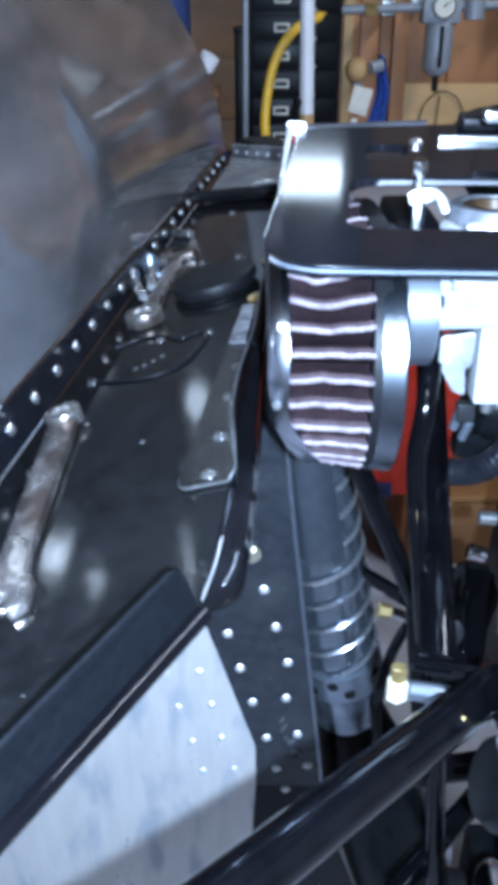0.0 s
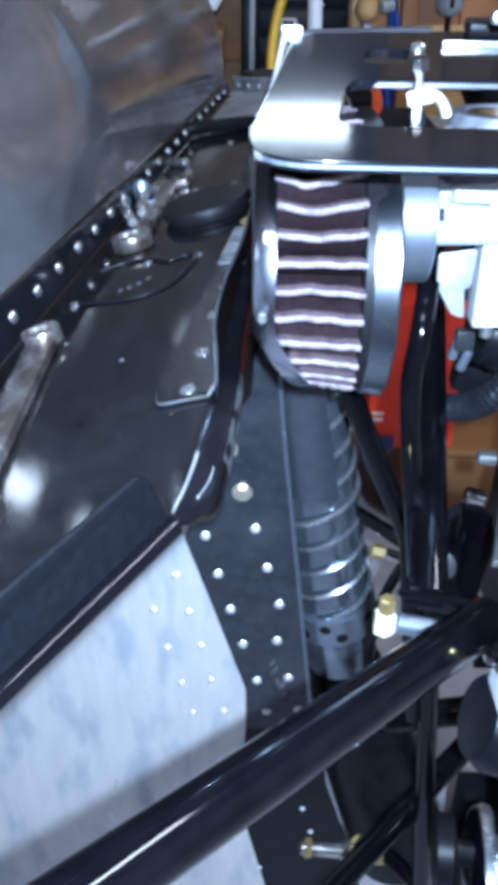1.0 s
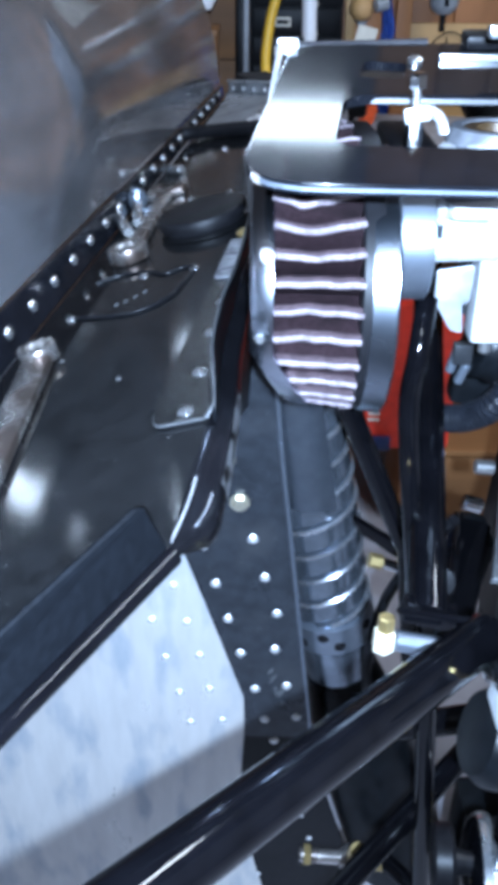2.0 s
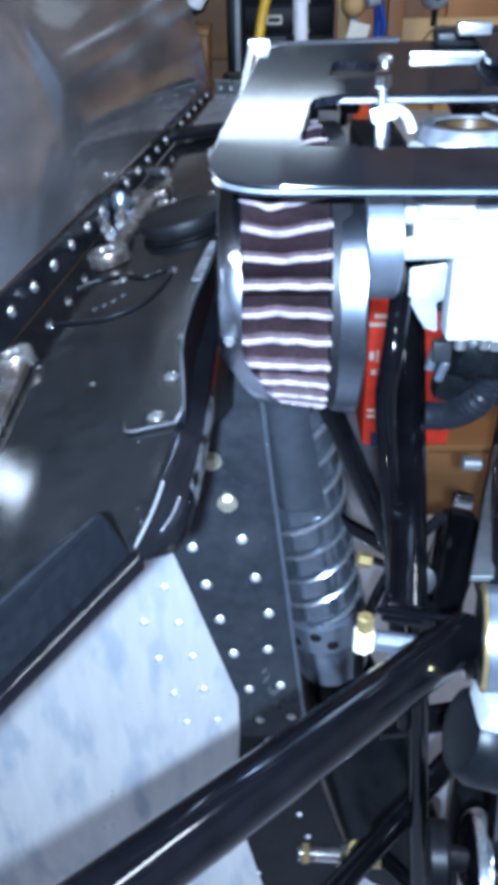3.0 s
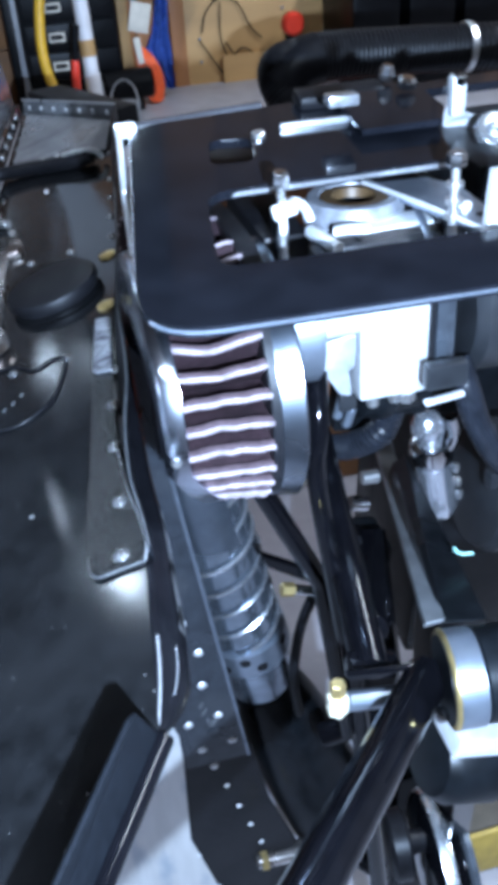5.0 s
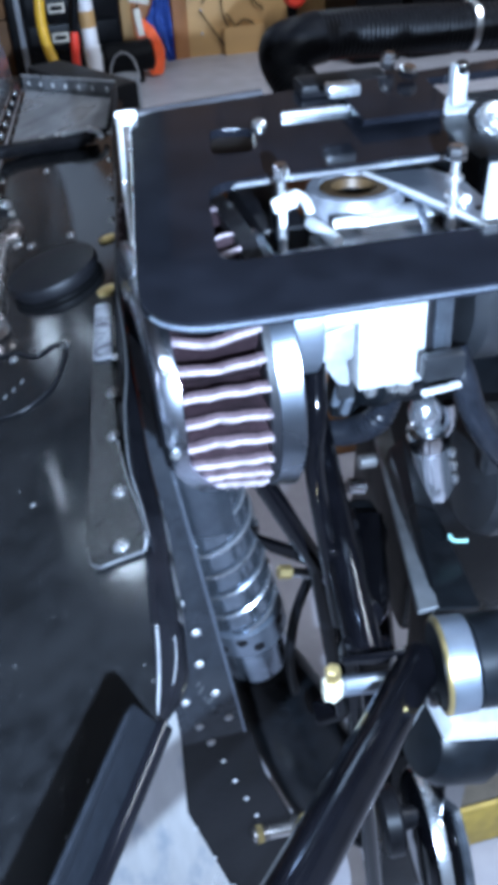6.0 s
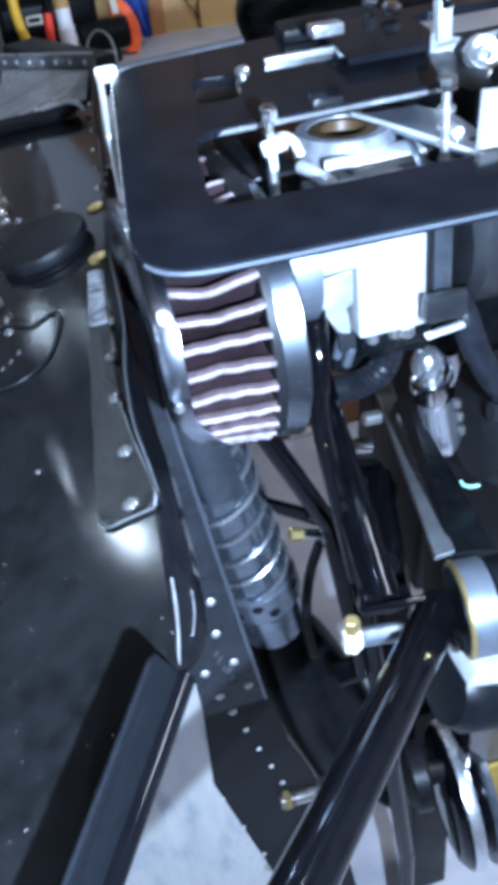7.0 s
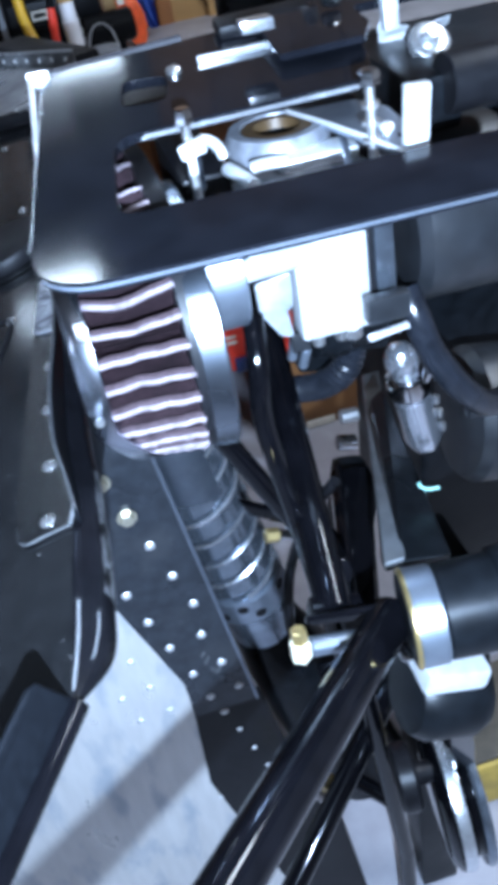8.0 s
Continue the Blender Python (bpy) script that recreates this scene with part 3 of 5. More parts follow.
    part("cable", sweep([(0.392, 2.264, 0.700), (0.432, 2.264, 0.640), (0.455, 2.264, 0.612), (0.462, 2.264, 0.640), (0.445, 2.264, 0.700), (0.448, 2.264, 0.775)], 0.0018, 8), M_RACK, t)
    part("cable", sweep([(0.400, 2.264, 0.715), (0.415, 2.264, 0.760), (0.450, 2.264, 0.785), (0.490, 2.264, 0.770), (0.520, 2.264, 0.715), (0.545, 2.264, 0.690)], 0.0018, 8), M_RACK, t)
    part("cable", sweep([(0.455, 2.264, 0.690), (0.480, 2.264, 0.655), (0.510, 2.264, 0.640), (0.520, 2.264, 0.660), (0.495, 2.264, 0.672), (0.465, 2.264, 0.650)], 0.0018, 8), M_RACK, t)
    for x, z in ((0.395, 0.70), (0.395, 0.65), (0.60, 0.75)):
        part("screw", rod((x, 2.274, z), (x, 2.268, z), 0.004, seg=10), M_STEEL, t)
    part("batten", box((0.495, 2.262, 0.61), (0.10, 0.014, 0.10), bevel=0.002), M_PLY, t)
    # Made-up cupboard out of view, there to give the sheet a grey blue reflection.
    t = thing("wall_cupboard", (1.05, 2.2, 1.25), "unseen grey blue cupboard added for its reflection", "cupboard")
    part("body", box((1.05, 2.21, 1.24), (0.50, 0.20, 0.46), bevel=0.006), M_GREY, t)
    for x in (0.928, 1.172):
        d = part("door", box((x, 2.105, 1.24), (0.238, 0.014, 0.44), bevel=0.004), M_CUPBOARD, t)
        part("handle", rod((x + (0.09 if x < 1.05 else -0.09), 2.092, 1.20), (x + (0.09 if x < 1.05 else -0.09), 2.092, 1.28), 0.006), M_STEEL, d)
    t = thing("notice_sheet", (0.50, 2.29, 1.30), "pale paper notice pinned to the wall", "notice")
    part("sheet", box((0.50, 2.298, 1.31), (0.10, 0.004, 0.15), Matrix.Rotation(radians(4), 3, "Y"), 0), M_PAPER, t)
    t = thing("shelf_bracket", (0.42, 2.26, 1.08), "pale steel bracket screwed to the wall", "bracket")
    part("rail", box((0.45, 2.25, 1.10), (0.30, 0.03, 0.025), Matrix.Rotation(radians(-14), 3, "Y"), 0.003), M_STEEL, t)
    part("upright", box((0.375, 2.27, 1.04), (0.03, 0.06, 0.16), bevel=0.003), M_STEEL, t)
    t = thing("tool_rack", (0.70, 2.25, 0.98), "black tool rack with hooks on the wall", "rack")
    part("back", box((0.715, 2.27, 0.985), (0.26, 0.07, 0.10), bevel=0.004), M_RACK, t)
    for k in range(6):
        part("hook", rod((0.61 + 0.04 * k, 2.24, 0.95), (0.61 + 0.04 * k, 2.20, 0.955), 0.005), M_STEEL, t)
    t = thing("red_knob_clamp", (0.62, 2.2, 0.6), "black clamp with a round red knob", "clamp")
    part("knob", rod((0.60, 2.20, 0.725), (0.60, 2.17, 0.727), 0.026, seg=20, edge=0.006), M_RED, t)
    part("post", rod((0.60, 2.205, 0.60), (0.60, 2.205, 0.73), 0.012), M_RACK, t)
    for k in range(3):
        c = thing("tool_case", (0.74 + 0.13 * k, 2.1, 0.6), "dark grey plastic tool case standing on the workbench", "tool case", "tool cases")
        part("shell", box((0.74 + 0.13 * k, 2.12, 0.74 + 0.02 * k), (0.11, 0.22, 0.28 + 0.04 * k), bevel=0.012), M_RACK, c)
        part("handle", box((0.74 + 0.13 * k, 2.12, 0.893 + 0.04 * k), (0.03, 0.10, 0.03), bevel=0.008), M_RUBBER, c)
    t = thing("crate", (0.55, 1.78, FLOOR_Z), "plywood crate standing on the floor", "crate")
    part("front", box((0.55, 1.671, -0.105), (0.40, 0.014, 0.185), bevel=0.002), M_DKWOOD, t)
    part("lid", box((0.55, 1.781, -0.002), (0.43, 0.24, 0.014), bevel=0.002), M_DKWOOD, t)
    part("back", box((0.55, 1.891, -0.105), (0.40, 0.014, 0.19), bevel=0.002), M_DKWOOD, t)
    for x in (0.345, 0.755):
        part("side", box((x, 1.781, -0.105), (0.014, 0.22, 0.19), bevel=0.002), M_WOOD, t)
    part("paper_edge", box((0.44, 1.660, -0.187), (0.07, 0.004, 0.018), bevel=0), M_PAPER, t)
    t = thing("red_case", (0.34, 1.765, 0.005), "red plastic case with white lettering on a crate", "case")
    part("shell", box((0.340, 1.765, 0.175), (0.190, 0.20, 0.34), bevel=0.012), M_RED, t)
    for x, z, w, h, turn in ((0.264, 0.292, 0.034, 0.008, 0), (0.272, 0.310, 0.030, 0.008, 0), (0.256, 0.222, 0.010, 0.018, 0), (0.268, 0.222, 0.004, 0.026, 0), (0.280, 0.222, 0.008, 0.022, 0),
                             (0.262, 0.185, 0.010, 0.010, 0), (0.276, 0.188, 0.010, 0.010, 0), (0.266, 0.094, 0.024, 0.006, 0), (0.266, 0.080, 0.024, 0.006, 0)):
        part("print_bar", box((x, 1.6640, z), (w, 0.002, h), Matrix.Rotation(radians(turn), 3, "Y"), 0), M_PAPER, t)
    part("latch", box((0.285, 1.660, 0.025), (0.04, 0.02, 0.03), bevel=0.003), M_DKBLUE, t)
    t = thing("yellow_case", (0.440, 0.755, FLOOR_Z), "yellow plastic case lying on the floor", "case")
    part("body", box((0.440, 0.755, -0.151), (0.24, 0.16, 0.098), bevel=0.008), M_YCASE, t)
    part("lid", box((0.440, 0.757, -0.099), (0.236, 0.150, 0.010), bevel=0.003), M_LID, t, "dull brown lid")


bench_clutter()


# ---------- the vehicle ----------
def deck_z(x):
    return 0.801 + 0.26 * (x + 0.03)


DECK_N = Vector((-0.26, 0, 1)).normalized()


def left_x(y):
    return -0.131 + 0.12 * (y - 0.44)


def deck_pt(x, y, up=0.0):
    return Vector((x, y, deck_z(x))) + DECK_N * up


RIGHT_EDGE = [(-0.0168, 0.250), (-0.0125, 0.295), (-0.0085, 0.335), (-0.0045, 0.358), (-0.0060, 0.405), (-0.0030, 0.455), (0.0080, 0.590), (0.0230, 0.690), (0.0490, 0.930), (0.0680, 1.050)]


def tub():
    t = thing("body_tub", (-0.05, 0.6, 0.55), "black painted riveted sheet metal body tub", "bodywork")
    outline = [(left_x(0.03), 0.03)] + [(q.x, q.y) for q in smooth_path([(x, y, 0) for x, y in RIGHT_EDGE], 6)] + [(-0.030, 1.25)] + [(left_x(1.25) + 0.002, 1.25)]
    deck = part("deck_panel", slab([deck_pt(*p) for p in outline], DECK_N, 0.002), M_DECK, t, "glossy black deck panel with dust", smooth=False)
    # folded lip along the free edge
    bm = bmesh.new()
    prof = ((0, 0), (0.003, -0.0004), (0.0055, -0.0024), (0.0072, -0.0050), (0.0095, -0.0062), (0.0120, -0.0088), (0.0138, -0.0140), (0.0140, -0.0205), (0.0122, -0.0262), (0.0085, -0.0280), (0.0040, -0.0200), (0.0, -0.0040))
    rings = []
    path = smooth_path([(-0.0172, 0.250, 0), (-0.0150, 0.268, 0), (-0.0122, 0.296, 0), (-0.0090, 0.335, 0), (-0.0066, 0.370, 0), (-0.0056, 0.410, 0), (-0.0030, 0.455, 0), (0.0080, 0.590, 0), (0.0230, 0.690, 0), (0.0490, 0.930, 0), (0.0680, 1.050, 0)], 10)
    for q in path:
        grow = max(0.0, min(1.0, (q.y - 0.246) / 0.042))
        w = (0.12 + 0.88 * math.sin(grow * math.pi / 2)) * max(0.5, min(1.0, 1.0 - 1.7 * (q.y - 0.32)))
        drop = 0.55 + 0.35 * grow
        rings.append([bm.verts.new(deck_pt(q.x - 0.001, q.y, -0.0006) + Vector((a * w, 0, b * w * drop))) for a, b in prof])
    n = len(prof)
    for a, b in zip(rings, rings[1:]):
        for k in range(n):
            bm.faces.new((a[k], a[(k + 1) % n], b[(k + 1) % n], b[k]))
    bm.faces.new(rings[0])
    bm.faces.new(rings[-1])
    ridge = [[v.co.copy() for v in ring] for ring in rings]
    lip = part("rolled_lip", bm, M_LIP, deck, "rolled gloss black lip")

    def worn(k, y0, y1, r, out):
        """Bare-metal strip that puts the gloss highlight of a lip ridge into colour."""
        pts = [(ring[k], q) for ring, q in zip(ridge, path) if y0 <= q.y <= y1]
        return part("edge_line", sweep([p + out for p, q in pts], r, 6, 2), M_EDGE, lip, "thin bright line along the edge")
    worn(1, 0.253, 0.297, 0.0006, Vector((0.0, 0, 0.0001)))
    worn(4, 0.268, 0.296, 0.0003, Vector((0.0003, 0, 0.0002)))
    bm = bmesh.new()
    strip = [[bm.verts.new(ring[k] + Vector((0.0003, 0, 0.0001 * (7 - k)))) for k in (5, 6, 7)] for ring, q in zip(ridge, path) if 0.300 <= q.y <= 0.386]
    for p, q in zip(strip, strip[1:]):
        for k in range(2):
            bm.faces.new((p[k], p[k + 1], q[k + 1], q[k]))
    bmesh.ops.solidify(bm, geom=bm.faces[:], thickness=0.0003)
    part("scuffed_strip", bm, M_SCUFF, lip, "grey scuffs through the black paint")
    # inner side wall under the lip
    part("side_wall", slab([(0.000, 0.36, 0.787), (0.03, 0.95, 0.79), (0.03, 0.95, 0.66), (0.0075, 0.58, 0.685)], (1, -0.07, 0), 0.003), M_RUBBER, t)
    # upstanding front flange, satin black, and the hem under it
    low0, low1 = Vector((-0.0165, 0.2500, 0.8035)), Vector((-0.1430, 0.0480, 0.8040 - 0.0290))
    top0, top1 = Vector((-0.0236, 0.2400, 0.8295)), Vector((-0.1495, 0.0310, 0.8040))
    side0 = (low0 - low1).normalized().cross((top0 - low0).normalized()).normalized()
    side0 = side0 if side0.y < 0 else -side0
    part("front_flange", slab([low0, low1, top1, top0 + (top1 - top0) * 0.015, top0 + (low0 - top0) * 0.10], side0, 0.0022), M_SATIN, deck, "satin black upturned front flange", smooth=False)
    hem = [low0.lerp(low1, k / 4) + side0 * 0.0010 + Vector((0, 0, -0.0026)) for k in range(5)]
    part("front_hem", sweep(hem, 0.0042, 12, 3), M_TUBE, deck, "rolled glossy black hem")
    # reinforcing tab on the edge
    tab = [(-0.0318, 0.3390), (-0.0072, 0.3372), (-0.0052, 0.3490), (-0.0078, 0.3930), (-0.0085, 0.4280), (-0.0030, 0.4950), (0.0065, 0.5760), (-0.0045, 0.5830), (-0.0165, 0.4870), (-0.0258, 0.4100), (-0.0318, 0.3620)]
    pts = rounded([deck_pt(x, y, 0.0028) for x, y in tab], [0.004, 0.004, 0.003, 0, 0, 0, 0.003, 0.004, 0, 0, 0.006], 4)
    tab_ob = part("corner_tab", slab(pts, DECK_N, 0.0026, 0.0011), M_TAB, deck, "riveted black corner tab", smooth=False)
    part("tab_edge", sweep([deck_pt(x, y, 0.0018) for x, y in ((-0.0316, 0.3540), (-0.0318, 0.3450), (-0.0290, 0.3388), (-0.0200, 0.3380), (-0.0080, 0.3372))], 0.0007, 8), M_RUBBED, tab_ob, "rubbed grey edge")
    part("edge_line", sweep([deck_pt(x, y, 0.0024) for x, y in ((-0.0074, 0.3374), (-0.0053, 0.3480), (-0.0062, 0.3680), (-0.0080, 0.3930), (-0.0086, 0.4250))], 0.0007, 8), M_EDGE, tab_ob, "thin bright line along the edge")
    patch = rounded([deck_pt(x, y, 0.0046) for x, y in ((-0.0128, 0.5120), (-0.0010, 0.5060), (0.0060, 0.5760), (-0.0042, 0.5815))], 0.003, 3)
    part("bare_patch", slab(patch, DECK_N, 0.0014, 0.0005), M_PATCH, tab_ob, "crinkled bare silver patch", smooth=False)
    # upturned edge that rises behind the tab
    stand = [(0.340, -0.0055, -0.0055, 0.0010), (0.358, -0.0050, -0.0066, 0.0120), (0.376, -0.0052, -0.0080, 0.0215), (0.410, -0.0052, -0.0046, 0.0290), (0.450, -0.0033, 0.0022, 0.0335),
             (0.550, 0.0047, 0.0092, 0.0330), (0.690, 0.0226, 0.0262, 0.0320), (0.930, 0.0487, 0.0517, 0.0290), (1.040, 0.0660, 0.0675, 0.0180)]
    feet = smooth_path([deck_pt(xb, y) for y, xb, xt, h in stand], 5)
    crest = smooth_path([deck_pt(xt, y) + Vector((0, 0, h)) for y, xb, xt, h in stand], 5)
    bm = bmesh.new()
    rings = [[bm.verts.new(p) for p in (f, (f + c) / 2 - Vector((0.0006, 0, 0)), c, c + Vector((0.0016, 0, -0.0004)), (f + c) / 2 + Vector((0.0010, 0, 0)), f + Vector((0.0016, 0, -0.003)))] for f, c in zip(feet, crest)]
    for p, q in zip(rings, rings[1:]):
        for k in range(6):
            bm.faces.new((p[k], p[(k + 1) % 6], q[(k + 1) % 6], q[k]))
    bm.faces.new(rings[0])
    bm.faces.new(rings[-1])
    stand_ob = part("upturned_edge", bm, M_SATIN, deck, "satin black upturned edge")
    part("edge_line", sweep([c + Vector((0.0006, 0, 0.0002)) for c in crest[1:-8:2]], 0.0006, 8, 2), M_RUBBED, stand_ob, "rubbed grey crest")
    for x, y in ((-0.0171, 0.3455), (-0.0130, 0.3835), (-0.0096, 0.4300), (-0.0055, 0.4710)):
        rivet(deck, deck_pt(x, y, 0.0029), DECK_N, FLANGE_RIVET)
    rivet(deck, deck_pt(0.0012, 0.5080, 0.0029), DECK_N, SMALL_RIVET)
    for x, y in ((-0.102, 0.510), (-0.0280, 0.5530), (-0.0625, 0.5610), (-0.0105, 0.7250), (-0.0430, 0.7350), (-0.0200, 0.90), (0.0230, 0.7228), (0.0275, 0.7660), (0.0324, 0.8123), (0.0380, 0.8613), (0.0470, 0.9403)):
        rivet(deck, deck_pt(x, y, 0.0002), DECK_N, DECK_RIVET)
    for x, y in ((-0.057, 0.404), (-0.095, 0.445)):
        rivet(deck, deck_pt(x, y, 0.0002), DECK_N, TINY_RIVET)
    for x, y in ((0.0050, 0.6037), (0.0153, 0.6877)):
        bm = bmesh.new()
        lathe(bm, deck_pt(x, y), DECK_N, [(0, 0.007), (0.0016, 0.007), (0.003, 0.004)], 16)
        part("large_rivet", bm, M_BRASS, deck, "yellow passivated rivet")
    # upright flange with its row of rivets
    y0, y1, h = 0.03, 1.245, 0.034
    up = Vector((-0.20, 0, 1)).normalized() * h
    base = [Vector((left_x(y), y, deck_z(left_x(y)) - 0.001)) for y in (y0, y1)]
    side = Vector((1, -0.12, 0.2)).normalized()
    flange = part("rivet_flange", slab([base[0], base[1], base[1] + up * 0.42, base[0] + up * 1.1], side, 0.002), M_GLOSS, t, "gloss black upright flange", smooth=False)
    for k in range(30):
        y = 0.0595 + 0.041 * k
        if y < 1.24:
            rivet(flange, Vector((left_x(y), y, deck_z(left_x(y)))) + up * (0.55 - 0.32 * y / 1.245) + side * 0.0002, side, FLANGE_RIVET)
    # upstanding rear flange
    r0, r1 = deck_pt(0.0680, 1.047), deck_pt(-0.030, 1.248)
    back = (r1 - r0).normalized()
    rn = Vector((-back.y, back.x, 0)).normalized()
    rn = rn if rn.y < 0 else -rn
    rear = part("rear_flange", slab([r0, r1, r1 + Vector((0, 0, 0.017)), r0 + Vector((0, 0, 0.017))], rn, 0.002), M_REAR, t, smooth=False)
    for k in range(7):
        rivet(rear, r0 + (r1 - r0) * (0.08 + 0.14 * k) + Vector((0, 0, 0.008)) + rn * 0.0003, rn, SMALL_RIVET)
    part("rear_edge_trim", rod(r0 + Vector((0, 0, 0.017)), r1 + Vector((0, 0, 0.017)), 0.0014), M_EDGE, rear, "bare metal edge")
    bm = box((r0 + r1) / 2 + Vector((0.020, 0.034, -0.009)), ((r1 - r0).length * 0.80, 0.05, 0.046), Matrix.Rotation(math.atan2(r1.y - r0.y, r1.x - r0.x), 3, "Z"), 0.006)
    rp = [(0.046, 0.945), (0.0620, 1.040), (-0.0320, 1.232), (left_x(1.232) + 0.012, 1.232), (left_x(1.01) + 0.012, 1.010)]
    plate = part("rear_plate", slab([deck_pt(x, y, 0.0045) for x, y in rp], DECK_N, 0.0020), M_REAR, t, "scuffed grey rear plate", smooth=False)
    for k in range(6):
        f = 0.10 + 0.16 * k
        rivet(plate, deck_pt(0.040 - 0.100 * f, 0.962 + 0.055 * f, 0.0045), DECK_N, SMALL_RIVET)
    part("rear_box", bm, M_RUBBER, t, "black box behind the deck")
    # bulkhead sheet
    panel = [(-0.48, 0.75), (-0.10, 0.72), (-0.047, 0.546), (0.006, 0.375), (0.02, 0.32), (0.02, 0.18), (0.10, -0.197), (-0.48, -0.197)]
    bulk = part("bulkhead_panel", slab([(x, 0.590, z) for x, z in panel], (0, -1, 0), 0.0025), M_PANEL, t, "scuffed bare aluminium bulkhead panel", smooth=False)
    for x, z in ((-0.0557, 0.5034), (-0.0455, 0.4629), (-0.0353, 0.423), (-0.0266, 0.3809), (-0.0153, 0.3403), (-0.066, 0.4201), (-0.0545, 0.3757), (-0.0449, 0.3372), (-0.0765, 0.464)):
        rivet(bulk, (x, 0.590, z), (0, -1, 0))
    # riveted bracket
    pl = [(-0.047, 0.546), (-0.0125, 0.664), (0.0005, 0.690), (0.0170, 0.735), (0.0285, 0.700), (0.0330, 0.650), (0.0675, 0.3466), (0.0700, 0.322), (0.0062, 0.322), (0.006, 0.375)]
    br = part("riveted_bracket", slab([(x, 0.587, z) for x, z in pl], (0, -1, 0), 0.0026), M_BRACKET, t, "dark grey riveted bracket plate", smooth=False)
    low = part("lower_web", slab([(x, 0.5885, z) for x, z in [(0.0062, 0.335), (0.074, 0.335), (0.088, 0.24), (0.13, 0.10), (0.16, -0.19), (0.085, -0.19), (0.0005, 0.205)]], (0, -1, 0), 0.0026), M_RUBBER, t, "black lower web", smooth=False)
    part("upper_web", slab([(x, 0.5905, z) for x, z in [(-0.0080, 0.665), (-0.0040, 0.786), (0.0330, 0.786), (0.0330, 0.655)]], (0, -1, 0), 0.002), M_BRACKET, t, "dark web above the bracket", smooth=False)
    fold = [(0.0285, 0.700), (0.0330, 0.650), (0.0675, 0.3466), (0.0700, 0.322)]
    bm = bmesh.new()
    for (xa, za), (xb, zb) in zip(fold, fold[1:]):
        rod((xa, 0.5875, za), (xb, 0.5875, zb), 0.0019, seg=10, bm=bm)
    part("folded_edge", bm, M_NECK, br, "worn folded edge")
    for x, z in ((-0.0294, 0.5496), (-0.0193, 0.5098), (-0.0088, 0.4704), (0.0024, 0.4302), (0.0157, 0.3857), (0.0254, 0.3461), (0.0348, 0.3175), (0.0122, 0.5575), (0.0229, 0.517), (0.034, 0.4773), (0.0332, 0.4351), (0.0448, 0.3902), (0.0551, 0.35)):
        rivet(br, (x, 0.587, z), (0, -1, 0))
    for x, z in ((0.0450, 0.2800), (0.0550, 0.2415), (0.0650, 0.2045), (0.0748, 0.168), (0.0061, 0.1732), (0.0222, 0.1057), (0.0395, 0.036)):
        rivet(low, (x, 0.5885, z), (0, -1, 0), SMALL_RIVET)
    for x, z in ((0.0012, 0.595), (-0.0105, 0.635)):
        hex_bolt(br, (x, 0.5845, z), (0, -1, 0), 0.0062, 0.005, 0.003, 0.004, M_BOLT, "hex_bolt", 0.0082)
    part("punched_ring", lathe(bmesh.new(), (0.040, 0.587, 0.366), (0, -1, 0), [(0, 0.008), (0.0008, 0.0078), (0.0008, 0.005), (0.0002, 0.0045)], 20), M_BRACKET, br)
    rnd = random.Random(11)
    for k in range(9):
        x, z = 0.030 + 0.0016 * k + rnd.uniform(-0.003, 0.003), 0.408 - 0.0045 * k + rnd.uniform(-0.004, 0.004)
        part("scratch", box((x, 0.5868, z), (rnd.uniform(0.0008, 0.002), 0.0006, rnd.uniform(0.004, 0.010)), Matrix.Rotation(radians(rnd.uniform(10, 45)), 3, "Y"), 0), M_BAR, br)
    # legs of the tub to the floor, out of sight
    for x, y in ((-0.40, 0.61), (-0.02, 0.625)):
        part("stand_leg", box((x, y, -0.06), (0.03, 0.03, 0.28), bevel=0.002), M_DARK, t)
    return t


tub()


def hood_sheet():
    """Polished sheet that leans away from the rivet flange."""
    t = thing("aluminium_sheet", (-0.14, 0.7, 0.82), "polished bare aluminium sheet leaning by the flange", "sheet metal")
    h0 = Vector((-0.20, 0, 1)).normalized() * 0.034

    def low(y):
        return Vector((left_x(y) - 0.003, y, deck_z(left_x(y)) - 0.001)) + h0 * (1.1 - 0.68 * (y - 0.03) / 1.215)

    def lean(y, h):
        """Lean from the upright, in degrees: the foot stands steeper than the curved top."""
        f = max(0.0, min(1.0, h / 0.16))
        rise = 6.0 + 23.0 * f * f * (3 - 2 * f)
        fy, fh = max(0.0, min(1.0, (0.72 - y) / 0.18)), max(0.0, min(1.0, (0.12 - h) / 0.07))
        foot = fy * fy * (3 - 2 * fy) * fh * fh * (3 - 2 * fh)
        return rise + (33.0 - rise) * foot

    bm = bmesh.new()
    cols, rows, tall = 72, 40, 0.42
    grid = []
    for i in range(cols + 1):
        y = -0.25 + 1.493 * i / cols
        p, col = low(y), []
        for k in range(rows + 1):
            h = tall * k / rows
            end = -0.035 * max(0, h - 0.085) / 0.115 if h < 0.20 else -0.035 - 0.085 * (h - 0.20) / 0.22
            col.append(bm.verts.new(p + Vector((0, end * max(0.0, (y - 0.9) / 0.343), 0))))
            a = radians(lean(y, h))
            p = p + Vector((-math.sin(a), 0, math.cos(a))) * (tall / rows)
        grid.append(col)
    for a, b in zip(grid, grid[1:]):
        for k in range(rows):
            bm.faces.new((a[k], a[k + 1], b[k + 1], b[k]))
    bmesh.ops.solidify(bm, geom=bm.faces[:], thickness=0.002)
    part("sheet", bm, M_SHEET, t)


hood_sheet()


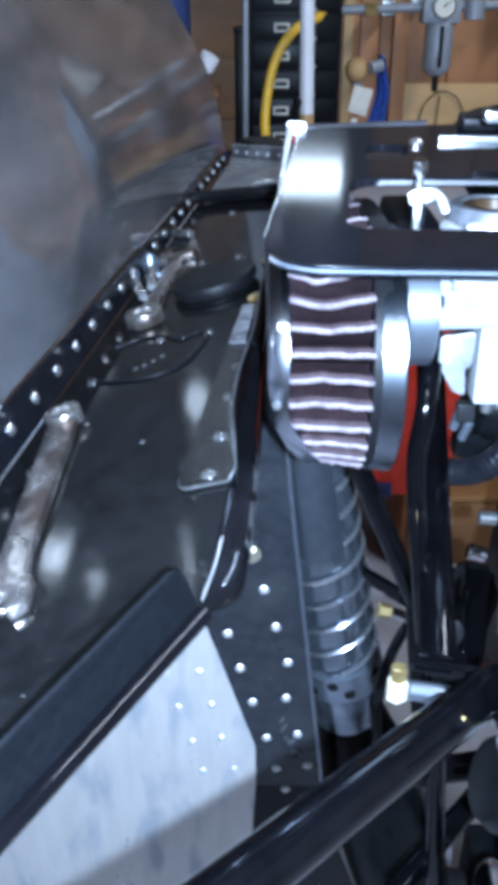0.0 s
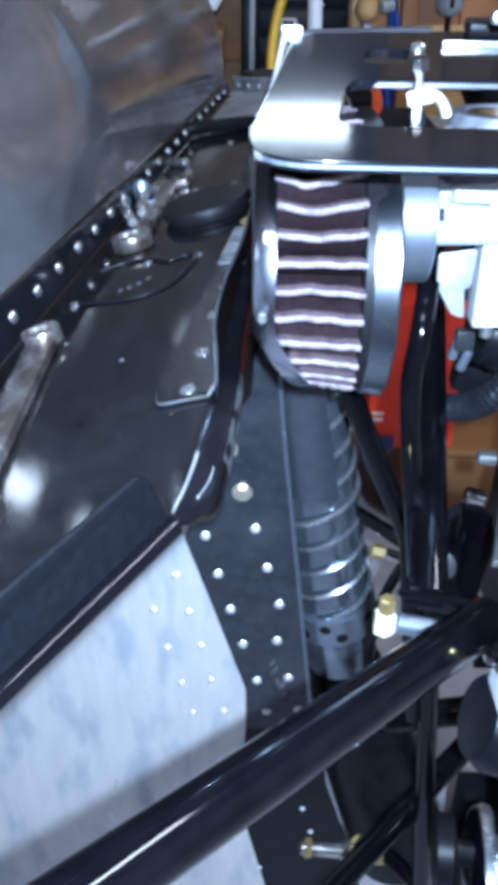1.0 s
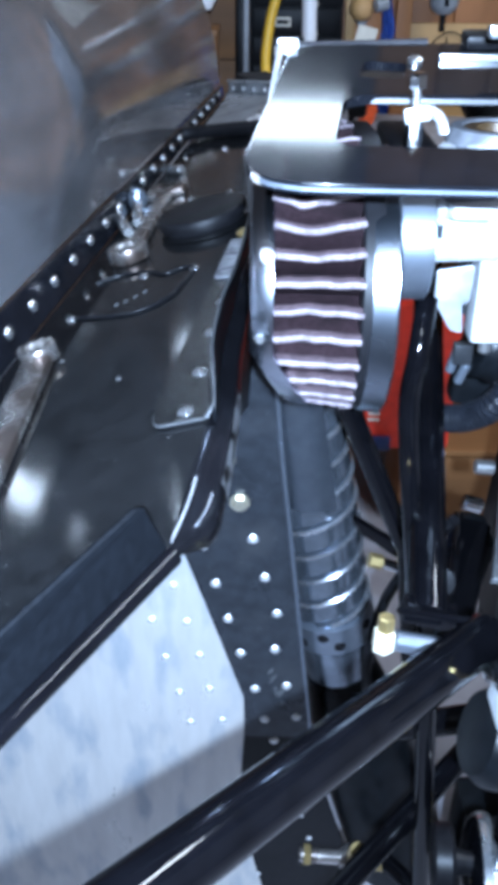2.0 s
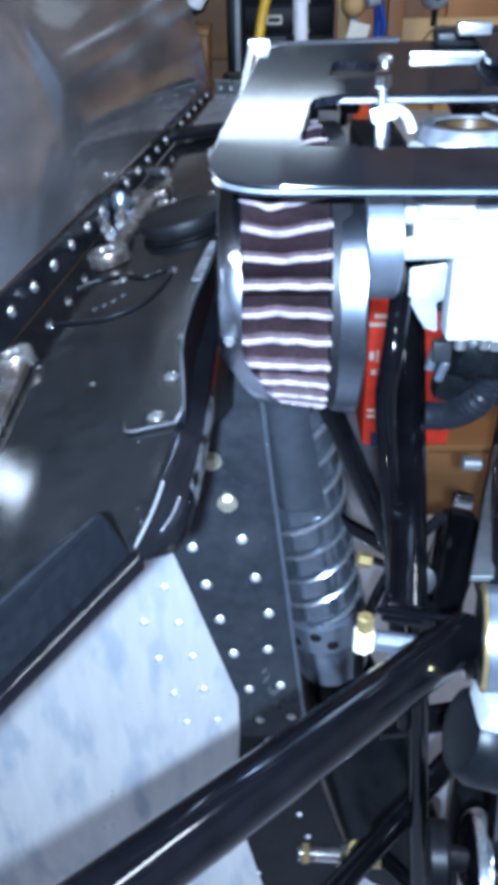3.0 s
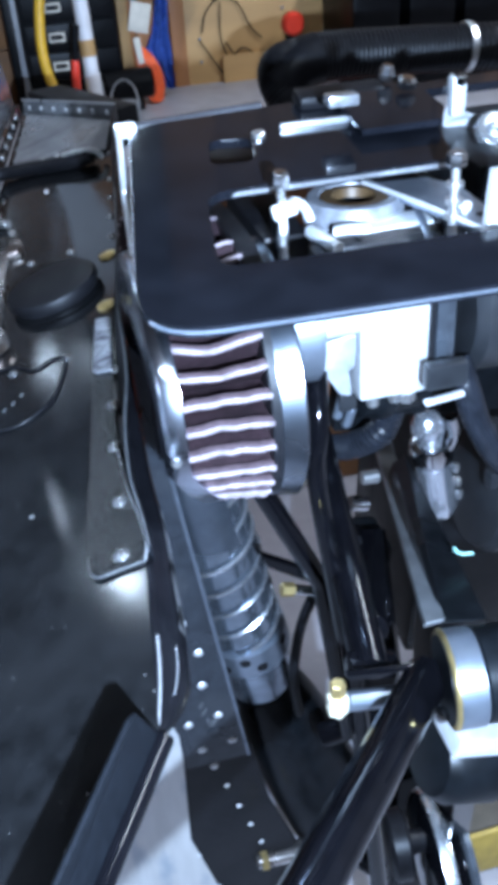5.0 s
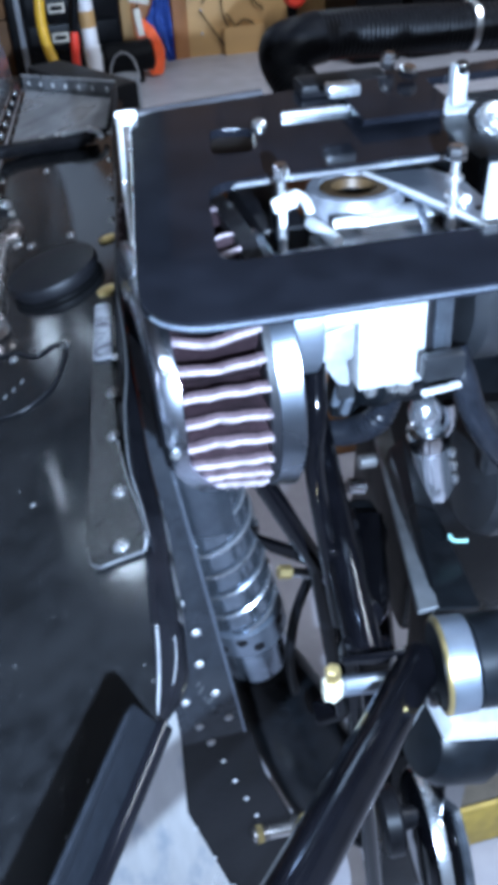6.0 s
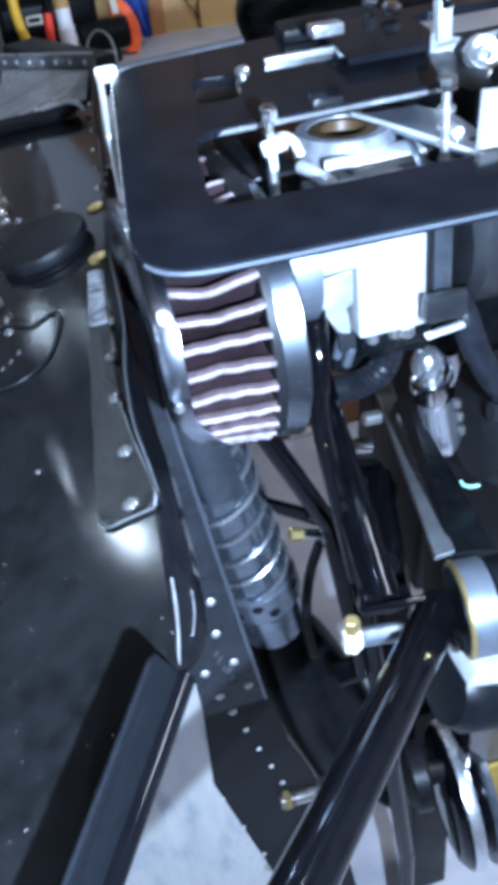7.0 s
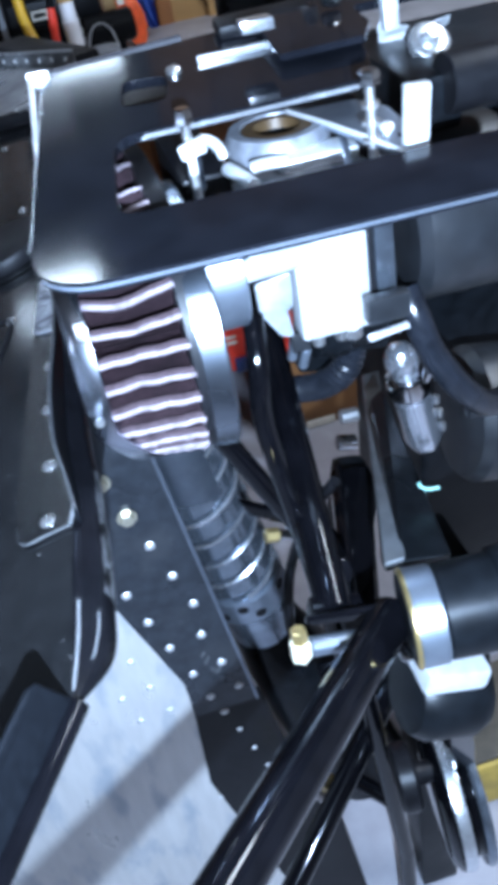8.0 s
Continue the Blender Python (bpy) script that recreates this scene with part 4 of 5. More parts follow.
def spanner(name, label, p0, p1, width, thick, ring_r, material):
    """A combination spanner lying from p0 (ring) to p1 (open jaw), on the deck."""
    p0, p1 = Vector(p0), Vector(p1)
    d = (p1 - p0).normalized()
    u = DECK_N.cross(d).normalized()
    m = Matrix.Identity(4)
    for i in range(3):
        m[i][0], m[i][1], m[i][2], m[i][3] = u[i], d[i], DECK_N[i], p0[i] + DECK_N[i] * thick * 0.55
    n = (p1 - p0).length
    t = thing(name, p0, label, "spanner")
    w = width / 2
    part("shank", cut_plate([rounded([(-w * 1.1, ring_r * 0.8), (w * 1.1, ring_r * 0.8), (w * 0.9, n * 0.8), (w * 1.3, n - ring_r), (-w * 1.3, n - ring_r), (-w * 0.9, n * 0.8)], 0.002, 3)], thick, thick * 0.25, m), material, t)
    pts = [(ring_r * math.cos(a), ring_r * math.sin(a)) for a in (2 * math.pi * k / 32 for k in range(32))]
    hole = [(ring_r * (0.66 + 0.05 * (k % 2)) * math.cos(a), ring_r * (0.66 + 0.05 * (k % 2)) * math.sin(a)) for k, a in ((k, 2 * math.pi * k / 24) for k in range(24))]
    part("ring_head", cut_plate([pts, hole], thick * 1.8, thick * 0.25, m @ Matrix.Translation((0, 0, thick * 0.4))), material, t)
    j = ring_r * 1.15
    jaw = [(-j, n - j), (j, n - j), (j * 1.05, n + j * 0.6), (j * 0.55, n + j * 0.9), (j * 0.5, n - j * 0.1), (0, n - j * 0.4), (-j * 0.5, n - j * 0.1), (-j * 0.55, n + j * 0.9), (-j * 1.05, n + j * 0.6)]
    part("open_jaw", cut_plate([rounded(jaw, 0.0018, 3)], thick * 1.15, thick * 0.25, m), material, t)
    return t


spanner("spanner", "worn steel spanner lying on the black deck", deck_pt(-0.1085, 0.452), deck_pt(-0.1015, 0.275), 0.014, 0.0055, 0.010, M_TOOL)
spanner("spanner", "steel ring spanner lying beside two bolts", deck_pt(-0.0775, 0.606), deck_pt(-0.0655, 0.775), 0.010, 0.006, 0.0135, M_TOOL)

for a, b in (((-0.103, 0.722), (-0.0850, 0.662)), ((-0.088, 0.748), (-0.0805, 0.684))):
    pa, pb = deck_pt(*a, 0.0085), deck_pt(*b, 0.0048)
    ax = (pa - pb).normalized()
    t = thing("loose_bolt", pb, "loose zinc hex bolt lying on the deck", "bolt", "loose bolts on the deck")
    part("shank", lathe(bmesh.new(), pb, ax, [(0, 0.0036)] + [(0.001 + 0.0012 * k, 0.0042 if k % 2 else 0.0037) for k in range(18)] + [(0.024, 0.0042), ((pa - pb).length, 0.0042)], 14), M_STEEL, t)
    part("hex_head", lathe(bmesh.new(), pa, ax, [(0, 0.0075), (0.005, 0.0075), (0.0058, 0.0062)], 6), M_STEEL, t)
    part("washer", lathe(bmesh.new(), pa - ax * 0.0017, ax, [(0, 0.0088), (0.0016, 0.0088)], 20), M_GREYSTEEL, t)


def filler_cap():
    t = thing("rubber_bung", deck_pt(-0.0275, 0.655), "flat round black rubber bung in the deck", "bung")
    part("disc", lathe(bmesh.new(), deck_pt(-0.0275, 0.655), DECK_N, [(0, 0.031), (0.002, 0.0320), (0.0035, 0.0320), (0.004, 0.0310), (0.0045, 0.0345), (0.008, 0.0348), (0.0105, 0.0335), (0.0115, 0.029), (0.0120, 0.015), (0.0122, 0.004)], 48), M_RUBBER, t)


filler_cap()


def deck_wires():
    t = thing("thin_wire", deck_pt(-0.06, 0.5), "thin black wire lying on the deck", "wire")
    w = [(-0.1, 0.508), (-0.080, 0.499), (-0.062, 0.494), (-0.050, 0.498), (-0.039, 0.509), (-0.032, 0.530), (-0.0285, 0.550), (-0.036, 0.557), (-0.048, 0.553), (-0.060, 0.566), (-0.078, 0.572), (-0.095, 0.566)]
    part("wire", sweep([deck_pt(x, y, 0.0010) for x, y in w], 0.0010, 8), M_RUBBER, t)
    t = thing("rubber_strap", deck_pt(0.0, 0.96), "black rubber strap with a metal hook across the deck", "strap")
    part("strap", sweep([deck_pt(-0.086, 0.985, 0.012), deck_pt(-0.055, 0.985, 0.008), deck_pt(-0.02, 0.962, 0.007), deck_pt(0.012, 0.935, 0.007), deck_pt(0.030, 0.925, 0.008)], 0.007, 12), M_RUBBER, t)
    part("hook", sweep([deck_pt(0.005, 0.942, 0.014), deck_pt(0.02, 0.931, 0.015), deck_pt(0.034, 0.922, 0.013), deck_pt(0.040, 0.918, 0.005)], 0.003, 10), M_STEEL, t)
    for x, y in ((-0.0745, 0.517), (-0.0690, 0.519), (-0.0635, 0.523), (-0.0580, 0.529)):
        f = thing("paint_chip", deck_pt(x, y), "tiny pale paint chip on the black deck", "paint chip", "paint chips on the deck")
        part("chip", box(deck_pt(x, y, 0.0003), (0.0012, 0.0040, 0.0006), Matrix.Rotation(radians(-20), 3, "Z"), 0), M_BAR, f)
    t = thing("clevis_pin", deck_pt(-0.07, 0.85), "small dark pin on the deck", "pin")
    part("pin", rod(deck_pt(-0.078, 0.862, 0.004), deck_pt(-0.058, 0.838, 0.004), 0.004), M_STEEL, t)


deck_wires()

# ---------- engine top plate, filter and carburettor ----------
PLATE = pose(0, 0.40, 0.911) @ Matrix.Rotation(math.atan(0.13), 4, "X")


def top_plate():
    t = thing("engine_plate", (0.1, 0.45, 0.91), "gloss black engine plate with long slots", "plate")
    outer = rounded([(0.0042, -0.048), (0.33, -0.058), (0.33, 0.186), (0.0325, 0.164)], [0.034, 0.004, 0.004, 0.022], 8)
    hole_a = rounded([(0.0455, -0.006), (0.30, -0.012), (0.30, 0.165), (0.212, 0.165), (0.187, 0.068), (0.0555, 0.068)], [0.013, 0.004, 0.004, 0.004, 0.004, 0.016], 6)
    hole_b = rounded([(0.0650, 0.0990), (0.0885, 0.0965), (0.0950, 0.1270), (0.0705, 0.1310)], 0.0075, 6)
    plate = part("plate", cut_plate([outer, hole_a, hole_b], 0.005, 0.0005, PLATE), M_GLOSS, t, smooth=False)
    # bare milled edges, a hair proud of the paint
    def strip(name, pts, label, material=M_MILLED, high=0.0034):
        bm = bmesh.new()
        for (xa, ya), (xb, yb) in zip(pts, pts[1:]):
            a, b = PLATE @ Vector((xa, ya, 0.0)), PLATE @ Vector((xb, yb, 0.0))
            d = (b - a)
            m3 = Matrix((d.normalized(), Vector((0, 0, 1)).cross(d).normalized(), d.normalized().cross(Vector((0, 0, 1)).cross(d).normalized()))).transposed()
            box((a + b) / 2, (d.length + 0.0006, 0.0012, high), m3, 0, bm)
        part(name, bm, material, plate, label)
    strip("front_edge", [(p.x, p.y) for p in outer if p.y < -0.030 and p.x < 0.33], "bare milled front edge", M_NECK, 0.0018)
    strip("rail_edge", [(0.060, 0.068), (0.186, 0.068)], "bare milled rail edge", M_MILLED, 0.0030)
    strip("slot_rim", [(p.x, p.y) for p in hole_a if p.x < 0.075 and p.y < 0.05] + [(0.12, -0.0078)], "bare metal slot rim")
    bm = box(PLATE @ Vector((0.136, 0.1330, 0.0040)), (0.046, 0.0034, 0.0034), PLATE.to_3x3(), 0.0004)
    part("slot_edge", bm, M_EDGE, plate, "bare milled slot edge")
    # Highlight of the left edge, put in as a thin bright strip.
    left = [(p.x - 0.0004, p.y) for p in outer if p.x < 0.034 and p.y > -0.02]
    strip("side_edge", sorted(left, key=lambda q: q[1]), "thin bright side edge")
    part("rear_tube", sweep([(0.034, 0.5660, 0.9330), (0.060, 0.5680, 0.9336), (0.112, 0.5720, 0.9350)], 0.0030, 14), M_LAV, t, "grey rubber trim along the rear edge")
    part("under_tray", box((0.090, 0.5700, 0.9140), (0.080, 0.120, 0.004), bevel=0.001), M_RUBBER, t, "black tray under the rear slot")
    st = part("stud", rod((0.0870, 0.4400, 0.880), (0.0870, 0.4400, 0.934), 0.0022, seg=14), M_STEEL, t)
    part("nut", lathe(bmesh.new(), (0.0870, 0.4400, 0.9295), (0, 0, 1), [(0, 0.0042), (0.0055, 0.0042), (0.0070, 0.0032)], 6), M_CHROME, st)
    part("fork", box((0.0880, 0.4385, 0.9180), (0.0125, 0.0050, 0.0070), Matrix.Rotation(radians(-12), 3, "Y"), 0.0015), M_ALU, st, "bright throttle fork")
    part("fork_tail", box((0.0868, 0.4380, 0.9110), (0.0040, 0.0040, 0.0090), bevel=0.0012), M_ALU, st)
    st = part("stud", rod((0.1710, 0.4290, 0.896), (0.1710, 0.4290, 0.936), 0.0024, seg=14), M_STEEL, t)
    part("nut", lathe(bmesh.new(), (0.1710, 0.4290, 0.9310), (0, 0, 1), [(0, 0.0050), (0.0055, 0.0050), (0.0070, 0.0038)], 6), M_CHROME, st)
    for k in range(3):
        part("washer", lathe(bmesh.new(), (0.1710, 0.4290, 0.9050 + 0.0080 * k), (0, 0, 1), [(0, 0.0044), (0.0022, 0.0044)], 20), M_STEEL, st)
    return t


top_plate()


def edge_guard():
    """Thin side plate whose bare top edge runs along the engine plate."""
    t = thing("side_plate", (0.02, 0.5, 0.85), "thin dark side plate with a bare bright edge", "plate")
    part("web", slab([(0.0240, 0.5565, 0.934), (0.0185, 0.505, 0.913), (0.0120, 0.4370, 0.882), (0.0120, 0.437, 0.79), (0.0240, 0.5565, 0.79)], (-1, 0.1, 0), 0.003), M_GLOSS, t, smooth=False)
    bm = bmesh.new()
    pts = [(0.0250, 0.5565, 0.936), (0.0195, 0.505, 0.915), (0.0165, 0.47, 0.8985), (0.0130, 0.4370, 0.884)]
    for a, b in zip(pts, pts[1:]):
        rod(a, b, 0.0018, seg=10, bm=bm)
    part("bare_edge", bm, M_RIVET, t, "bright bare metal edge")
    part("end_lug", box((0.0290, 0.5570, 0.9345), (0.0125, 0.006, 0.0085), bevel=0.0018), M_ALU, t, "bright end lug")


edge_guard()

FC = Vector((0, 0.438, 0.835))


def filter_left(z):
    return 0.0200 if z > 0.822 else 0.0200 + (0.822 - z) * 0.50


def oval(bm, by=3.0):
    """Stretches the rear half of a round part of the filter, which is oval."""
    for v in bm.verts:
        if v.co.y > FC.y:
            v.co.y = FC.y + (v.co.y - FC.y) * by
        if v.co.z > FC.z and by > 2:
            dz = v.co.z - FC.z
            v.co.z = FC.z + dz * (1 + 0.12 * min(1, dz / 0.062) ** 2)
    return bm


def air_filter():
    t = thing("air_filter", (0.045, 0.43, 0.80), "round pleated cotton air filter with chrome end cap", "air filter")
    n, seg = 30, 10
    bm = bmesh.new()
    rings = []
    rnd = random.Random(4)
    bend = []
    for k in range(n):
        kink = rnd.uniform(0.28, 0.45)
        if 6 <= k <= 12:
            bend.append(((0.62 - 0.11 * (k - 8) if k >= 8 else 0.3) + rnd.uniform(-0.03, 0.03), kink, 0.012))
        else:
            bend.append((rnd.uniform(-0.16, 0.02), kink, 0.022))
    wide = [rnd.uniform(0.6, 1.0) for _ in range(n)]

    def swing(k, f):
        """How far a fold strays from its even place, in folds."""
        deep, kink, ripple = bend[k]
        return deep * (f / kink if f < kink else 1 - 0.8 * (f - kink) / (1 - kink)) + ripple * math.sin(f * 17 + k * 2.1)

    for s in range(seg + 1):
        f = s / seg
        ring = []
        for k in range(n):
            for ph, rr in ((0.0, 0.0440), (0.20, 0.0480), (0.38, 0.0575), (0.5, 0.0620), (0.60, 0.0590), (0.82, 0.0500)):
                a = 2 * math.pi * (k + ph + swing(k, f) * (0.4 + 0.6 * (rr > 0.052))) / n
                rr = rr + 0.003 * f
                y, z = FC.y + rr * math.cos(a), FC.z + rr * math.sin(a)
                x0 = filter_left(z)
                ring.append(bm.verts.new((x0 + (0.0620 - x0) * f, y, z)))
        rings.append(ring)
    for a, b in zip(rings, rings[1:]):
        for k in range(len(a)):
            bm.faces.new((a[k], a[(k + 1) % len(a)], b[(k + 1) % len(a)], b[k]))
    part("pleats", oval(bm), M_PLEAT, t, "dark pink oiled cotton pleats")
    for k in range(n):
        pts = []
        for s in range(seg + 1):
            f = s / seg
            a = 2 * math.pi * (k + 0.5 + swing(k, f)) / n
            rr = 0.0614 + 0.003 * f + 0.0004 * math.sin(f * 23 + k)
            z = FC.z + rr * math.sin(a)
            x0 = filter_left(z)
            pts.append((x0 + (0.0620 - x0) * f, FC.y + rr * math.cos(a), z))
        # Light caught by the fold, put in as a pale strip.
        part("pleat_fold", oval(sweep(pts, (0.0008 + 0.0006 * wide[k] + 0.00006 * max(0, k - 10)) if k > 7 and k < 24 else 0.0008, 6, 2)), M_FOLD_LIT, t, "pleat fold, its caught light put into a pale colour")
    # Half-lit upper flanks, put in as lighter strips.
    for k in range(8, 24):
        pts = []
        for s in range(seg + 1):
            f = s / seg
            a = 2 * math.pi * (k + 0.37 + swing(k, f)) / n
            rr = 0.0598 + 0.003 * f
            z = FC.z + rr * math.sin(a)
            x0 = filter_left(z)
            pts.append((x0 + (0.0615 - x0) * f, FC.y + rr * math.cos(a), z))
        part("pleat_flank", oval(sweep(pts, 0.0019, 8, 2)), M_FLANK_LIT, t, "pleat flank, its half light put into the colour")
    # end cap, slanted below
    bm = bmesh.new()
    rings = []
    for off, r in ((-0.0105, 0.046), (-0.0105, 0.0602), (-0.0095, 0.0627), (-0.0075, 0.0639), (0.0005, 0.0643), (0.0012, 0.0632), (0.0012, 0.055)):
        ring = []
        for k in range(56):
            a = 2 * math.pi * k / 56
            z = FC.z + r * math.sin(a)
            ring.append(bm.verts.new((filter_left(FC.z + 0.0622 * math.sin(a)) + off, FC.y + r * math.cos(a), z)))
        rings.append(ring)
    for a, b in zip(rings, rings[1:]):
        for k in range(56):
            bm.faces.new((a[k], a[(k + 1) % 56], b[(k + 1) % 56], b[k]))
    bm.faces.new(rings[0])
    part("end_cap", oval(bm, 1.6), M_CAP, t, "chrome end cap")
    part("cap_screw", lathe(bmesh.new(), (0.0145, 0.3755, 0.8300), (0.1, -1, 0), [(0, 0.0026), (0.002, 0.0026), (0.003, 0.0018)], 6), M_STEEL, t)
    part("rubber_rim", oval(lathe(bmesh.new(), (0.0608, FC.y, FC.z), (1, 0, 0), [(0, 0.040), (0.0003, 0.0640), (0.001, 0.0646), (0.0098, 0.0650), (0.0102, 0.040)], 48)), M_RUBBER, t)
    part("clamp_band", lathe(bmesh.new(), (0.0655, FC.y, FC.z), (1, 0, 0), [(0, 0.058), (0.0002, 0.0664), (0.0110, 0.0680), (0.0124, 0.0664), (0.0124, 0.034)], 64), M_BAND, t, "polished steel clamp band")
    part("neck", lathe(bmesh.new(), (0.0778, FC.y - 0.004, FC.z + 0.026), (1, 0, 0), [(0, 0.030), (0.001, 0.0315), (0.0185, 0.0315), (0.0195, 0.030), (0.0195, 0.012)], 40), M_NECK, t, "aluminium inlet neck")


air_filter()


def carburettor():
    t = thing("carburettor", (0.14, 0.46, 0.85), "cast aluminium carburettor under the engine plate", "carburettor")
    part("bowl", box((0.1508, 0.4570, 0.8475), (0.0408, 0.0200, 0.102), bevel=0.003), M_ALU, t, "bare cast float bowl")
    part("throat", lathe(bmesh.new(), (0.094, 0.446, 0.876), (1, 0, 0), [(0, 0.010), (0.004, 0.013), (0.012, 0.013), (0.014, 0.010), (0.046, 0.010)], 28), M_ALU, t)
    part("body", box((0.1230, 0.4620, 0.8680), (0.0300, 0.0160, 0.0380), bevel=0.003), M_DULL, t, "cast carburettor body")
    part("idle_tube", rod((0.094, 0.436, 0.853), (0.139, 0.440, 0.853), 0.0060, seg=18), M_ALU, t, "bright idle passage tube")
    part("top_flange", box((0.120, 0.433, 0.881), (0.026, 0.02, 0.018), bevel=0.002), M_ALU, t)
    lever = rounded([(0.1085, 0.838), (0.1270, 0.841), (0.1262, 0.822), (0.1225, 0.8200), (0.1245, 0.804), (0.1185, 0.806), (0.1090, 0.822)], 0.0016, 4)
    part("side_lever", cut_plate([[(q.x, q.y) for q in lever]], 0.004, 0.0008, pose(0, 0.4475, 0, 90)), M_DULL, t, "dull cast choke lever")
    part("upper_block", box((0.1200, 0.4530, 0.8600), (0.0240, 0.0120, 0.0150), bevel=0.0016), M_DULL, t, "dull machined block")
    for k, (x, z) in enumerate(((0.1335, 0.7555), (0.1395, 0.7480))):
        part("pivot_pin", rod((x, 0.498, z), (x + 0.004, 0.496, z + 0.020 - 0.006 * k), 0.0032, seg=12), M_NECK, t)
    part("pin_boss", box((0.1395, 0.4960, 0.7690), (0.012, 0.008, 0.014), bevel=0.002), M_GREY_DARK, t)
    for x in (0.140, 0.1535):
        part("base_screw", rod((x, 0.452, 0.797), (x, 0.452, 0.790), 0.0036, seg=12), M_STEEL, t)
    part("gasket", box((0.1722, 0.470, 0.853), (0.002, 0.05, 0.095), bevel=0), M_RUBBER, t)
    part("side_plate", box((0.1790, 0.468, 0.852), (0.0110, 0.050, 0.088), bevel=0.002), M_GREYSTEEL, t)
    part("drain_plug", lathe(bmesh.new(), (0.160, 0.45, 0.797), (0, 0, -1), [(0, 0.005), (0.006, 0.005)], 6), M_STEEL, t)
    part("foot", box((0.1735, 0.4300, 0.8165), (0.0240, 0.0090, 0.0150), bevel=0.002), M_GREY_DARK, t, "grey cast foot")
    part("foot_edge", box((0.1715, 0.4250, 0.8040), (0.0230, 0.0040, 0.0028), Matrix.Rotation(radians(-6), 3, "Y"), 0.0008), M_ALU, t, "bright machined foot edge")
    # barrel seen through the slot of the plate
    part("barrel", lathe(bmesh.new(), (0.1395, 0.485, 0.866), (0.0, 0.0, 1), [(0, 0.0275), (0.034, 0.0275), (0.0385, 0.0250), (0.0385, 0.0195), (0.036, 0.0185), (0.020, 0.0180)], 44, close=False), M_CASTING, t, "grey cast barrel")
    part("bore_ring", lathe(bmesh.new(), (0.1395, 0.485, 0.893), (0, 0, 1), [(0.0060, 0.0118), (0.0110, 0.0125), (0.0110, 0.0182), (0.0040, 0.0184)], 40, close=False), M_BROWN, t, "brown varnished bore ring")
    part("bore", lathe(bmesh.new(), (0.1395, 0.485, 0.802), (0, 0, 1), [(0, 0.001), (0.0005, 0.0120), (0.0990, 0.0122)], 36, close=False), M_RUBBER, t, "dark bore")
    part("top_casting", box((0.143, 0.445, 0.884), (0.060, 0.040, 0.018), bevel=0.004), M_CASTING, t, "grey top casting")
    part("prong", sweep([(0.1062, 0.4569, 0.8985), (0.1085, 0.447, 0.8985), (0.1130, 0.432, 0.897)], 0.0034, 10), M_ALU, t, "bright cast prong")
    part("prong", sweep([(0.1330, 0.4435, 0.9000), (0.1240, 0.4470, 0.9000), (0.1170, 0.4500, 0.8985)], 0.0032, 10), M_ALU, t, "bright cast prong")
    # Black box put where there is only shade behind the neck.
    part("throttle_shade", box((0.0960, 0.510, 0.855), (0.026, 0.090, 0.080), bevel=0.004), M_RUBBER, t, "black box standing in for shade behind the throttle")
    part("prong_base", box((0.1150, 0.4300, 0.8880), (0.030, 0.020, 0.014), Matrix.Rotation(radians(12), 3, "Z"), 0.004), M_CASTING, t)
    a = part("throttle_arm", box((0.0900, 0.4560, 0.9020), (0.008, 0.010, 0.020), bevel=0.003), M_BAND, t, "dark steel throttle arm")
    part("spring_end", sweep([(0.0905, 0.4420, 0.9190), (0.0960, 0.4470, 0.9180), (0.1010, 0.4480, 0.9140), (0.1035, 0.4470, 0.9080)], 0.0026, 10), M_ALU, a)
    part("link_bar", sweep([(0.1490, 0.4960, 0.9065), (0.1600, 0.4640, 0.9065), (0.1770, 0.4030, 0.9065)], 0.0013, 8), M_RIVET, t, "bright aluminium link bar")
    part("link_plate", slab([(0.1510, 0.4960, 0.9060), (0.1775, 0.4040, 0.9060), (0.1930, 0.4310, 0.9060), (0.1950, 0.4700, 0.9060), (0.1850, 0.4920, 0.9060)], (0, 0, 1), 0.0035), M_NECK, t, "triangular aluminium link plate", smooth=False)
    part("plate_screw", lathe(bmesh.new(), (0.1817, 0.4385, 0.9060), (0, 0, 1), [(0, 0.0036), (0.002, 0.0036), (0.003, 0.0026)], 12), M_RIVET, t)
    # Black disc on the link plate, standing in for a hole's shade.
    part("plate_hole", lathe(bmesh.new(), (0.1850, 0.4260, 0.9056), (0, 0, 1), [(0, 0.0030), (0.0008, 0.0030)], 14), M_RUBBER, t, "dark bolt hole")
    part("casting_rim", sweep([(0.1690, 0.4700, 0.8985), (0.1620, 0.4420, 0.8985), (0.1530, 0.4190, 0.8985), (0.1350, 0.4185, 0.8985), (0.1172, 0.4185, 0.8985)], 0.0019, 8), M_NECK, t, "bright machined rim")
    part("link_post", box((0.1855, 0.412, 0.914), (0.0115, 0.006, 0.037), Matrix.Rotation(radians(4), 3, "Y"), 0.001), M_ALU, t)


carburettor()


